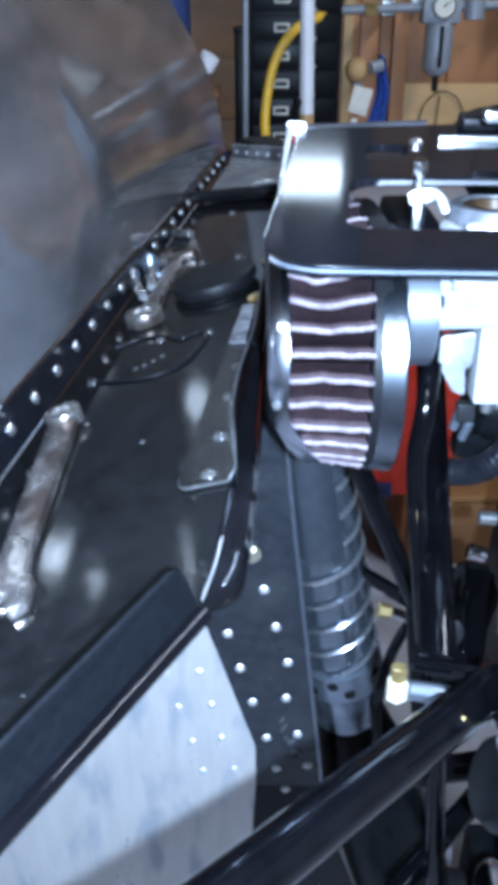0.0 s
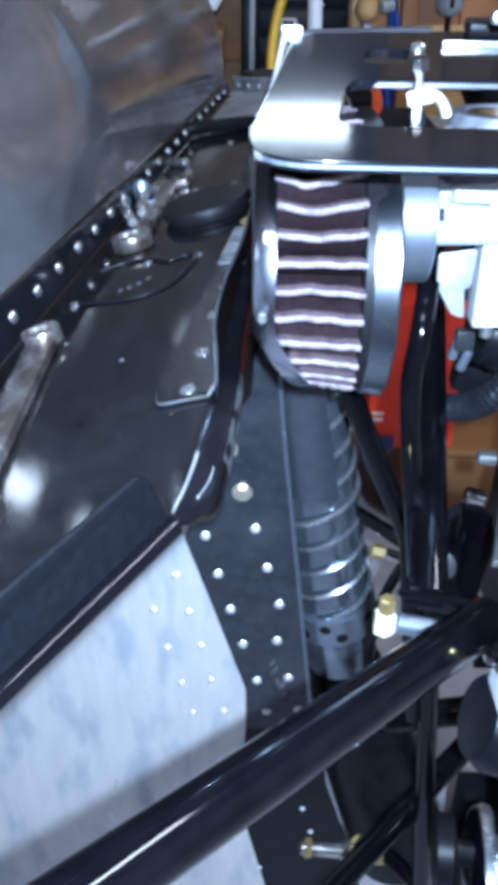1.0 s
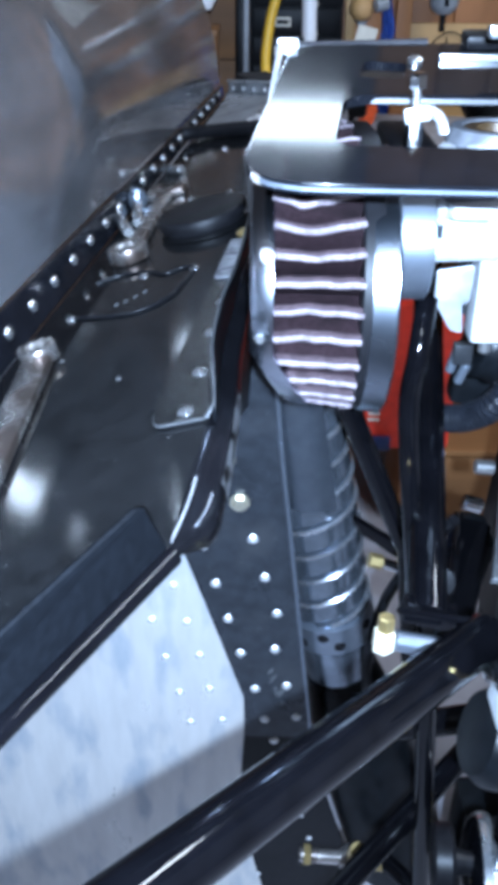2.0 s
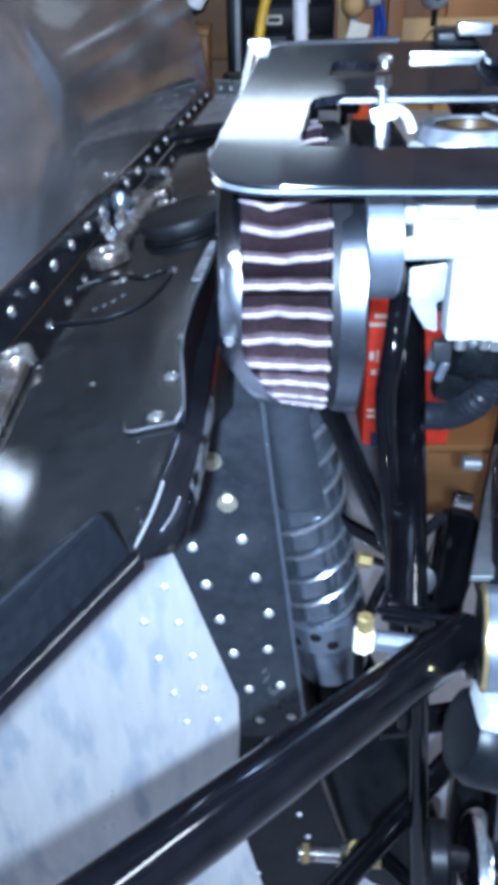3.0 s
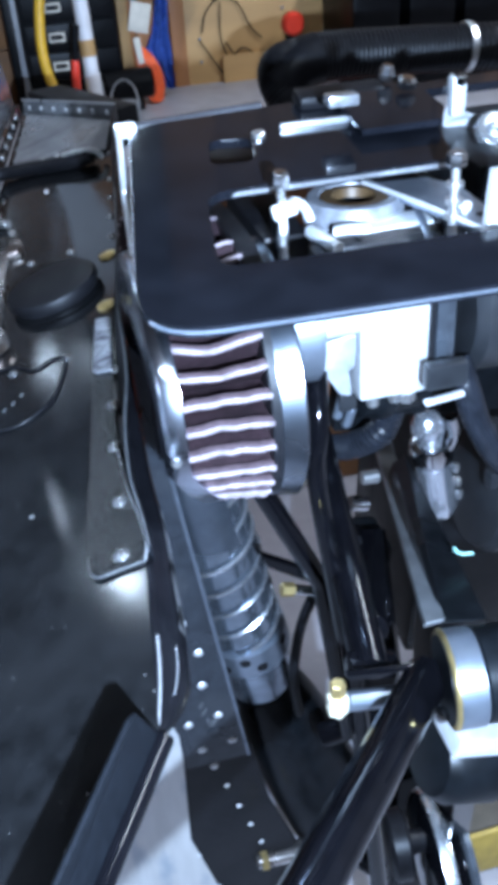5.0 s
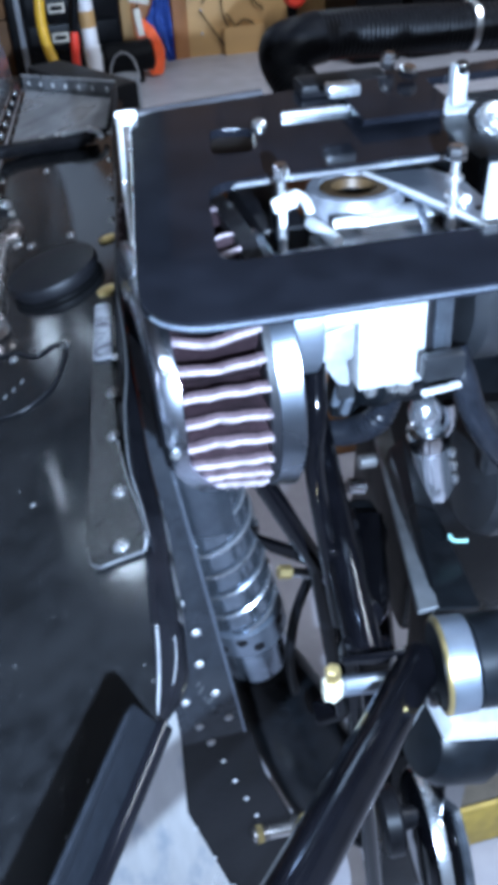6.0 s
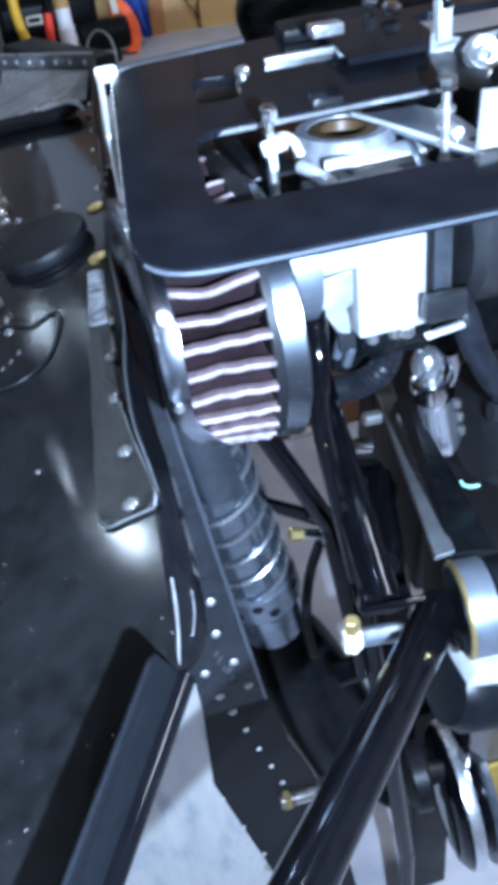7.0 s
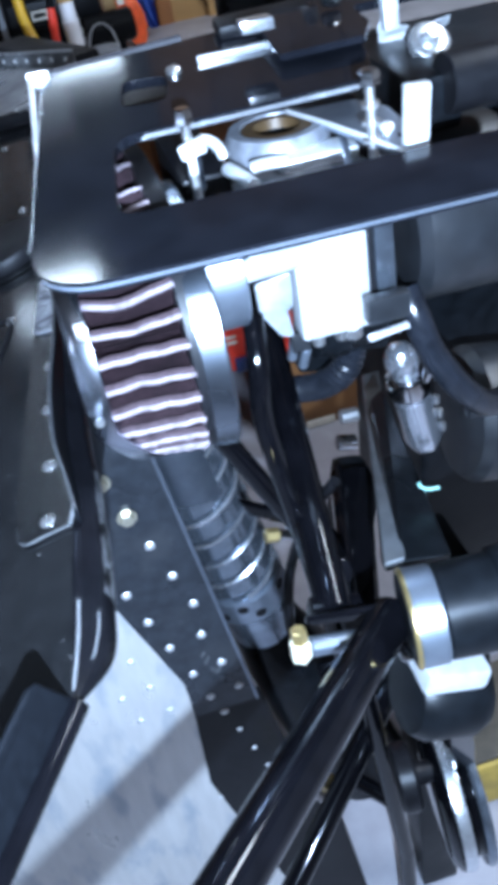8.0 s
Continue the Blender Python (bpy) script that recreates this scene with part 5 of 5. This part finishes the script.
def plate_fittings():
    t = thing("cable_bracket", (0.15, 0.5, 0.925), "black cable bracket with bright fasteners on the engine plate", "bracket")
    part("body", box((0.158, 0.562, 0.9385), (0.054, 0.020, 0.008), Matrix.Rotation(radians(7.4), 3, "X"), 0.003), M_RUBBER, t)
    part("tag", box((0.143, 0.515, 0.947), (0.017, 0.012, 0.006), bevel=0.001), M_MILLED, t)
    part("cap_nut", lathe(bmesh.new(), (0.193, 0.545, 0.942), (0.1, -0.2, 1), [(0, 0.0058), (0.004, 0.0058), (0.006, 0.004)], 6), M_CHROME, t)
    part("cap_nut", lathe(bmesh.new(), (0.186, 0.560, 0.944), (0.1, -0.2, 1), [(0, 0.0045), (0.006, 0.0045), (0.009, 0.003)], 6), M_CHROME, t)
    part("wing", slab([(0.150, 0.500, 0.9335), (0.196, 0.500, 0.9335), (0.206, 0.520, 0.9360), (0.203, 0.565, 0.9420), (0.150, 0.560, 0.9420)], (0, -0.13, 1), 0.004), M_GLOSS, t, smooth=False)
    part("stop_screw", lathe(bmesh.new(), (0.0985, 0.5260, 0.9292), (0, -0.13, 1), [(0, 0.0040), (0.003, 0.0040), (0.004, 0.0028)], 12), M_STEEL, t)
    t = thing("linkage", (0.21, 0.48, 0.91), "cast aluminium throttle linkage with bolts", "linkage")
    part("bell_crank", lathe(bmesh.new(), (0.2430, 0.5300, 0.9130), (0.05, -0.65, 0.75), [(0, 0.0120), (0.005, 0.0120), (0.006, 0.0105), (0.0061, 0.0060), (0.009, 0.0058)], 28), M_MILLED, t, "milled bell crank")
    part("pivot_bolt", lathe(bmesh.new(), (0.2435, 0.5240, 0.9200), (0.05, -0.65, 0.75), [(0, 0.0046), (0.003, 0.0046)], 6), M_STEEL, t)
    part("arm", slab([(0.2265, 0.562, 0.924), (0.2360, 0.556, 0.921), (0.2480, 0.560, 0.916), (0.2720, 0.562, 0.9185), (0.2720, 0.566, 0.9145), (0.2330, 0.566, 0.908), (0.2280, 0.566, 0.912)], (0, -0.6, 0.8), 0.005), M_ALU, t, "cast aluminium lever arm", smooth=False)
    part("upright", box((0.2325, 0.560, 0.930), (0.0090, 0.010, 0.024), bevel=0.002), M_ALU, t)
    part("upright_bolt", lathe(bmesh.new(), (0.2325, 0.557, 0.938), (0, -0.4, 1), [(0, 0.0042), (0.005, 0.0042), (0.006, 0.003)], 6), M_CHROME, t)
    part("black_boss", rod((0.232, 0.485, 0.905), (0.26, 0.485, 0.905), 0.016, seg=20), M_RUBBER, t)
    part("base", box((0.228, 0.530, 0.895), (0.03, 0.09, 0.03), bevel=0.004), M_DARK, t)
    t = thing("corrugated_hose", (0.36, 1.0, 0.85), "thick black corrugated hose behind the engine", "hose")
    part("hose", sweep([(0.34, 0.72, 0.70), (0.30, 0.90, 0.76), (0.246, 1.005, 0.850), (0.270, 1.0, 0.874), (0.372, 1.0, 0.873), (0.49, 1.0, 0.866), (0.70, 1.0, 0.855), (0.80, 1.0, 0.80), (0.84, 1.0, 0.60)], 0.025, 22, 44, 0.045), M_RUBBER, t)
    part("cuff", sweep([(0.247, 1.004, 0.852), (0.262, 1.0, 0.870), (0.285, 1.0, 0.8755)], 0.0262, 22, 8), M_RUBBER, t, "smooth rubber cuff")
    part("hose_clip", rod((0.450, 1.0, 0.869), (0.458, 1.0, 0.8685), 0.0265, seg=24), M_STEEL, t, "steel hose clip")


plate_fittings()


# ---------- shock absorber ----------
SA, SB = Vector((0.0470, 0.632, 0.665)), Vector((0.1020, 0.632, 0.350))


def shock():
    t = thing("shock_absorber", (0.1, 0.626, 0.2), "grey coil-over shock absorber with ribbed sleeve", "shock absorber")
    d = (SB - SA).normalized()
    u, v, d = frame_of(d)
    bm = bmesh.new()
    seg, rows, length, pitch = 64, 200, 0.214, 0.0265
    rings = []
    for i in range(rows + 1):
        s = length * i / rows
        ring = []
        for k in range(seg):
            a = 2 * math.pi * k / seg
            ph = (s / pitch - 2 * k / seg) % 1.0
            if ph < 0.74:
                r = 0.0360 + 0.0012 * ph
            elif ph < 0.90:
                r = 0.0369 - 0.0062 * math.sin((ph - 0.74) / 0.16 * math.pi / 2)
            else:
                r = 0.0307 + 0.0070 * math.sin((ph - 0.90) / 0.10 * math.pi / 2)
            ring.append(bm.verts.new(SA + d * s + (u * math.cos(a) + v * math.sin(a)) * r))
        rings.append(ring)
    for a, b in zip(rings, rings[1:]):
        for k in range(seg):
            bm.faces.new((a[k], a[(k + 1) % seg], b[(k + 1) % seg], b[k]))
    bm.faces.new(rings[0])
    bm.faces.new(rings[-1])
    part("ribbed_sleeve", bm, M_GREYSTEEL, t, "blue-grey ribbed sleeve")
    # helical rib edges; their highlight is put in as paler metal
    for start in range(2):
        pts = []
        for i in range(int(length / (2 * pitch) * 32) + 40):
            q = 2 * pitch * i / 32 + pitch * (0.985 + start) - 2 * pitch
            a = 2 * math.pi * (i / 32)
            if 0.001 < q < length - 0.001:
                pts.append(SA + d * q + (u * math.cos(a) + v * math.sin(a)) * 0.0370)
        part("helix_edge", sweep(pts, 0.0021, 6, 1), M_HELIX, t, "bright helical edge")
    e = SA + d * length
    c = part("collar", lathe(bmesh.new(), e, d, [(0, 0.036), (0.002, 0.0400), (0.030, 0.0395), (0.033, 0.035)], 40), M_NECK, t, "adjuster collar with spanner holes")
    for ang, off in ((-0.25, 0.010), (0.12, 0.021), (0.9, 0.010), (-0.8, 0.02)):
        # black plugs put in for the shade of holes; they face the open side
        rad = (Vector((0, -1, 0)) * math.cos(ang) + Vector((1, 0, 0)) * math.sin(ang))
        rad = (rad - d * rad.dot(d)).normalized()
        part("spanner_hole", rod(e + d * off + rad * 0.030, e + d * off + rad * 0.0402, 0.0055, seg=14), M_RUBBER, c)
    part("body", lathe(bmesh.new(), e + d * 0.033, d, [(0, 0.0345), (0.044, 0.0340), (0.046, 0.031)], 36), M_GREYSTEEL, t)
    f = e + d * 0.076
    part("lower_boot", lathe(bmesh.new(), f, (0.30, -0.05, -1), [(0, 0.030), (0.004, 0.035), (0.05, 0.043), (0.12, 0.050), (0.28, 0.052), (0.30, 0.030)], 36), M_DARK, t, "dark lower housing")
    # shield plate beside the sleeve
    bm = bmesh.new()
    rows = []
    for i in range(2):
        s = (-0.02, 0.085)[i]
        rows.append([bm.verts.new(SA + d * s + (Vector((1, 0, 0)) * math.sin(a) + Vector((0, -1, 0)) * math.cos(a)) * 0.0398) for a in (radians(-60 + 10 * k) for k in range(10))])
    for k in range(9):
        bm.faces.new((rows[0][k], rows[0][k + 1], rows[1][k + 1], rows[1][k]))
    bmesh.ops.solidify(bm, geom=bm.faces[:], thickness=0.0015)
    part("shield", bm, M_NECK, t, "smooth grey shield")


shock()


# ---------- frame tubes ----------
HX, HY, HZ = 0.1388, 0.336, 0.6837


def tube_frame():
    t = thing("tube_frame", (0.12, 0.45, FLOOR_Z), "gloss black welded steel tube frame", "frame")
    p, d = Vector((0.0278, 0.2296, 0.7053)), Vector((0.6557, 0.7286, -0.1982)).normalized()
    part("diagonal_tube", rod(p - d * 0.26, p + d * 0.166, 0.0125, seg=28), M_TUBE, t)
    part("long_tube", sweep([(0.150, 0.70, 0.778), (0.1420, 0.63, 0.753), (0.1311, 0.547, 0.729), (0.1195, 0.4585, 0.703), (0.1070, 0.362, 0.675)], 0.0108, 28), M_TUBE, t)
    part("bent_tube", sweep([(0.1030, 0.440, 0.826), (0.0985, 0.425, 0.799), (0.0965, 0.425, 0.774), (0.0995, 0.425, 0.742), (0.1055, 0.425, 0.697), (0.1140, 0.425, 0.634)], 0.0058, 20), M_TUBE, t, "bent gloss black tube")
    part("thin_tube", rod((0.070, 0.500, 0.735), (0.121, 0.500, 0.615), 0.0075), M_TUBE, t)
    part("drop_tube", rod((0.119, 0.500, 0.625), (0.1425, 0.500, 0.435), 0.0062), M_TUBE, t)
    part("box_beam", slab([(0.1280, 0.420, 0.609), (0.1520, 0.420, 0.603), (0.2040, 0.580, 0.583), (0.1700, 0.580, 0.591)], (0.1, 0.1, 1), 0.030, 0.003), M_TUBE, t, "black box-section beam", smooth=False)
    part("beam_rod", rod((0.1340, 0.418, 0.612), (0.1760, 0.575, 0.594), 0.0030, seg=12), M_TUBE, t, "thin black rod along the beam")
    part("cross_bar", rod((0.0880, 0.351, 0.6888), (0.1410, 0.351, 0.6798), 0.0021), M_TUBE, t, "thin black cross bar")
    part("post", rod((0.140, 0.500, 0.60), (0.1830, 0.500, 0.10), 0.0085, seg=20), M_TUBE, t)
    part("foot_post", rod((0.183, 0.50, 0.11), (0.183, 0.50, FLOOR_Z), 0.0085, seg=20), M_TUBE, t)
    part("link", rod((0.118, 0.385, 0.680), (0.140, 0.500, 0.595), 0.0085, seg=20), M_TUBE, t)
    part("lower_tube", rod((0.04, 0.42, 0.25), (0.24, 0.58, 0.36), 0.011, seg=20), M_TUBE, t)
    part("cross_tube", rod((0.128, 0.53, 0.40), (0.30, 0.50, 0.47), 0.012, seg=20), M_TUBE, t)
    n = part("nozzle_rod", rod((0.0875, 0.3470, 0.6715), (0.1170, 0.3465, 0.6660), 0.0056, seg=24), M_NECK, t, "bright metal rod")
    part("brass_nut", rod((0.0818, 0.3470, 0.6655), (0.0822, 0.3465, 0.6785), 0.0060, seg=6), M_PALE, n, "pale brass hex nut")
    part("brass_elbow", rod((0.0822, 0.3470, 0.6780), (0.0825, 0.3475, 0.6875), 0.0047, seg=6), M_BRASS, n, "brass elbow")
    part("rod_block", box((0.1080, 0.3640, 0.6760), (0.030, 0.012, 0.0120), Matrix.Rotation(radians(14), 3, "Y"), 0.002), M_TUBE, t, "black rod block")
    n = part("rear_fitting", rod((0.114, 0.5500, 0.5640), (0.1360, 0.5480, 0.5570), 0.0044, seg=16), M_CHROME, t, "bright rear fitting")
    part("brass_nut", rod((0.103, 0.5500, 0.5670), (0.114, 0.5500, 0.5640), 0.0060, seg=6), M_BRASS, n, "brass hex nut")
    part("rear_bracket", slab([(0.0890, 0.556, 0.6020), (0.1400, 0.552, 0.5700), (0.1400, 0.552, 0.5560), (0.0960, 0.556, 0.5860)], (0, -1, 0), 0.008), M_TUBE, t, "black rear arm", smooth=False)
    part("brake_line", sweep([(0.160, 0.53, 0.62), (0.142, 0.55, 0.576), (0.1188, 0.55, 0.523), (0.110, 0.55, 0.461), (0.116, 0.56, 0.40)], 0.0045, 12), M_RUBBER, t, "thin black brake line")
    n = part("lower_fitting", rod((0.062, 0.55, 0.197), (0.106, 0.55, 0.193), 0.0075, seg=16), M_TOOL, t, "dull steel hose fitting")
    part("lock_nut", rod((0.066, 0.55, 0.1965), (0.073, 0.55, 0.196), 0.0105, seg=6), M_BRASS, n)
    part("fitting_body", lathe(bmesh.new(), (0.102, 0.55, 0.1935), (1, 0, -0.16), [(0, 0.009), (0.006, 0.0145), (0.018, 0.0145), (0.023, 0.010), (0.040, 0.0085), (0.044, 0.006)], 20), M_TOOL, n)
    part("brass_tip", rod((0.126, 0.549, 0.1895), (0.147, 0.548, 0.1865), 0.0095, 0.008, 6), M_BRASS, n, "brass hex tip")
    part("bleed_nipple", rod((0.1165, 0.545, 0.203), (0.1180, 0.535, 0.226), 0.0085, seg=12), M_BRASS, n)
    part("fitting_arm", rod((0.142, 0.56, 0.185), (0.182, 0.50, 0.200), 0.009, seg=16), M_TUBE, t)
    bm = bmesh.new()
    lathe(bm, (HX, HY, HZ), (1, -0.15, 0.05), [(0, 0.0248), (0.0003, 0.0265), (0.0016, 0.0275), (0.0024, 0.0275)], 56)
    h = part("hub_flange", bm, M_BRASS, t, "brass coloured hub rim")
    part("hub_face", lathe(bmesh.new(), (HX - 0.0006, HY, HZ), (1, -0.15, 0.05), [(0, 0.010), (0.0002, 0.0243), (0.002, 0.0247)], 48), M_DARK, h, "dark hub face")
    part("hub_drum", lathe(bmesh.new(), (HX + 0.0023, HY - 0.0004, HZ), (1, -0.15, 0.05), [(0, 0.02), (0.0005, 0.0270), (0.0145, 0.0268), (0.0155, 0.0255)], 56), M_NECK, h, "polished hub drum")
    part("hub_body", lathe(bmesh.new(), (HX + 0.0178, HY - 0.0027, HZ + 0.0009), (1, -0.15, 0.05), [(0, 0.0235), (0.001, 0.0258), (0.03, 0.0262), (0.032, 0.0285), (0.060, 0.0285), (0.062, 0.025), (0.15, 0.025)], 48), M_DARK, h, "black hub body")
    part("hub_lug", lathe(bmesh.new(), (0.1350, 0.3260, 0.6690), (-1, -0.3, 0.3), [(0, 0.0045), (0.003, 0.0045), (0.004, 0.003)], 16), M_CHROME, h)
    part("caliper_block", box((0.1640, 0.340, 0.6290), (0.040, 0.030, 0.0160), Matrix.Rotation(radians(16), 3, "Y"), 0.004), M_ALU, t, "bare aluminium caliper block")
    part("caliper", lathe(bmesh.new(), (0.1400, 0.352, 0.5980), (1, 0, -0.34), [(0, 0.012), (0.002, 0.024), (0.010, 0.029), (0.040, 0.029), (0.048, 0.025), (0.050, 0.012)], 36), M_DARK, t, "black caliper body")
    ax = Vector((1, -0.12, 0.06)).normalized()
    wc = Vector((0.1940, 0.4500, 0.2900))
    w = part("pulley", lathe(bmesh.new(), wc, ax, [(0, 0.020), (0.001, 0.050), (0.003, 0.058), (0.008, 0.0645), (0.010, 0.0650)], 64), M_TUBE, t, "gloss black pulley flange")
    # Reflection on the flange's rounded edge, put in as a bright band.
    part("pulley_rim", lathe(bmesh.new(), wc + ax * 0.0100, ax, [(0, 0.050), (0.0003, 0.0660), (0.006, 0.0672), (0.011, 0.0660), (0.0115, 0.050)], 64), M_MILLED, w, "rim with its reflection put in as bright metal")
    part("pulley_groove", lathe(bmesh.new(), wc + ax * 0.0212, ax, [(0, 0.040), (0.0005, 0.0600), (0.004, 0.0560), (0.009, 0.0560), (0.0095, 0.040)], 64), M_TUBE, w, "black pulley groove")
    part("rear_flange", lathe(bmesh.new(), wc + ax * 0.0305, ax, [(0, 0.050), (0.0005, 0.0640), (0.003, 0.0660), (0.008, 0.0655), (0.010, 0.058)], 64), M_GREYSTEEL, w, "dull steel rear flange")
    part("roller", lathe(bmesh.new(), (0.160, 0.450, 0.338), ax, [(0, 0.010), (0.001, 0.026), (0.004, 0.030), (0.016, 0.030), (0.019, 0.026), (0.0191, 0.012), (0.026, 0.010), (0.040, 0.008)], 40), M_RUBBER, t, "black rubber roller")
    part("pulley_arm", slab([(0.176, 0.372, 0.560), (0.196, 0.375, 0.560), (0.2300, 0.435, 0.350), (0.208, 0.430, 0.350)], (0, -0.9, 0.3), 0.02), M_TUBE, t, "black pulley arm", smooth=False)


tube_frame()


def engine():
    t = thing("engine", (0.28, 0.62, 0.30), "dark engine block with chrome canister and cables", "engine")
    part("block", box((0.42, 0.80, 0.52), (0.24, 0.20, 0.56), Matrix.Rotation(radians(8), 3, "X"), 0.012), M_DARK, t)
    part("head", box((0.29, 0.60, 0.845), (0.17, 0.20, 0.085), bevel=0.010), M_DARK, t)
    part("curved_cover", lathe(bmesh.new(), (0.2020, 0.50, 0.830), (1, 0, 0.02), [(0, 0.030), (0.002, 0.044), (0.008, 0.050), (0.06, 0.052), (0.075, 0.044)], 48), M_GREY_DARK, t, "dark grey curved cover")
    ca = Vector((0.22, 0.10, -1)).normalized()
    c0 = Vector((0.2340, 0.580, 0.690))
    cn = part("canister", lathe(bmesh.new(), c0 + ca * 0.052, ca, [(0, 0.010), (0.001, 0.0155), (0.030, 0.0150), (0.050, 0.0165), (0.062, 0.0120)], 36), M_CAN, t, "bright metal canister")
    part("collar", lathe(bmesh.new(), c0 + ca * 0.030, ca, [(0, 0.012), (0.002, 0.0165), (0.010, 0.0180), (0.019, 0.0172), (0.022, 0.0120)], 36), M_CHROME, cn, "bright clamp collar")
    part("dome", lathe(bmesh.new(), c0, ca, [(0, 0.004), (0.003, 0.0090), (0.010, 0.0130), (0.018, 0.0138), (0.024, 0.0110), (0.030, 0.0110)], 36), M_CAN, cn, "rounded metal dome")
    part("pipe_stub", sweep([(0.250, 0.576, 0.650), (0.2560, 0.572, 0.668), (0.2510, 0.570, 0.688)], 0.0048, 12), M_CHROME, cn, "bright pipe stub")
    for k in range(3):
        part("clip", box(c0 + ca * (0.062 + 0.016 * k) + Vector((0.017, -0.006, 0)), (0.0040, 0.006, 0.0080), bevel=0.001), M_STEEL, cn)
    part("gear_case", lathe(bmesh.new(), (0.2850, 0.590, 0.600), (1, -0.05, -0.15), [(0, 0.030), (0.002, 0.052), (0.010, 0.058), (0.045, 0.058), (0.050, 0.050), (0.12, 0.050)], 48), M_GREY_DARK, t, "dark grey gear case")
    part("case_lug", box((0.2820, 0.545, 0.640), (0.018, 0.012, 0.016), bevel=0.003), M_GREY_DARK, t)
    part("cooling_hose", sweep([(0.196, 0.462, 0.805), (0.199, 0.452, 0.789), (0.208, 0.450, 0.763), (0.230, 0.452, 0.728), (0.258, 0.470, 0.700), (0.30, 0.50, 0.69)], 0.0085, 16), M_HOSE, t, "curved black hose")
    part("side_bracket", slab([(0.1372, 0.36, 0.7030), (0.1495, 0.36, 0.7030), (0.2800, 0.76, 0.545), (0.2610, 0.76, 0.545)], (0, -0.38, 0.92), 0.006), M_BAR, t, "flat grey bracket bar", smooth=False)
    part("dark_web", slab([(0.1480, 0.360, 0.7010), (0.1760, 0.360, 0.6950), (0.2270, 0.600, 0.640), (0.2160, 0.600, 0.632)], (0, -0.38, 0.92), 0.02), M_DARK, t, smooth=False)
    part("back_wall", box((0.40, 0.86, 0.45), (0.20, 0.02, 0.60), bevel=0.004), M_DARK, t)
    part("bracket_bolt", rod((0.1890, 0.600, 0.623), (0.2040, 0.600, 0.622), 0.0060, seg=12), M_STEEL, t)
    part("blue_bolt", rod((0.2020, 0.664, 0.546), (0.2190, 0.664, 0.541), 0.0075, seg=12), M_CHROME, t)
    part("black_tube", sweep([(0.1310, 0.569, 0.686), (0.1466, 0.565, 0.686), (0.1626, 0.546, 0.697), (0.1743, 0.5246, 0.7194), (0.186, 0.530, 0.738)], 0.0104, 20, 14, 0.11), M_HOSE, t, "black corrugated hose")
    part("wire", sweep([(0.1814, 0.417, 0.6993), (0.1835, 0.417, 0.6955), (0.1880, 0.417, 0.6925), (0.1945, 0.417, 0.6915)], 0.0009, 8), M_TEAL, t, "pale green wire")
    part("intake_boot", lathe(bmesh.new(), (0.146, 0.508, 0.769), (1, 0.15, -0.05), [(0, 0.012), (0.003, 0.020), (0.010, 0.021), (0.014, 0.024), (0.022, 0.024), (0.026, 0.021), (0.046, 0.021), (0.050, 0.012)], 32), M_DARK, t, "black rubber intake boot")
    part("lower_beam", box((0.1780, 0.527, 0.756), (0.060, 0.030, 0.034), Matrix.Rotation(radians(12), 3, "Y"), 0.006), M_DARK, t, "black beam under the carburettor")
    part("rear_mount", box((0.1790, 0.570, 0.7200), (0.050, 0.022, 0.046), Matrix.Rotation(radians(8), 3, "Y"), 0.005), M_DARK, t, "black mount behind the hose")
    part("battery_box", box((0.186, 0.60, 0.500), (0.030, 0.05, 0.13), Matrix.Rotation(radians(10), 3, "Y"), 0.008), M_DARK, t)
    part("mount", box((0.295, 0.62, 0.30), (0.03, 0.12, 0.22), bevel=0.01), M_DARK, t)
    part("mount_leg", box((0.26, 0.62, 0.0), (0.05, 0.05, 0.40), bevel=0.004), M_DARK, t)


engine()
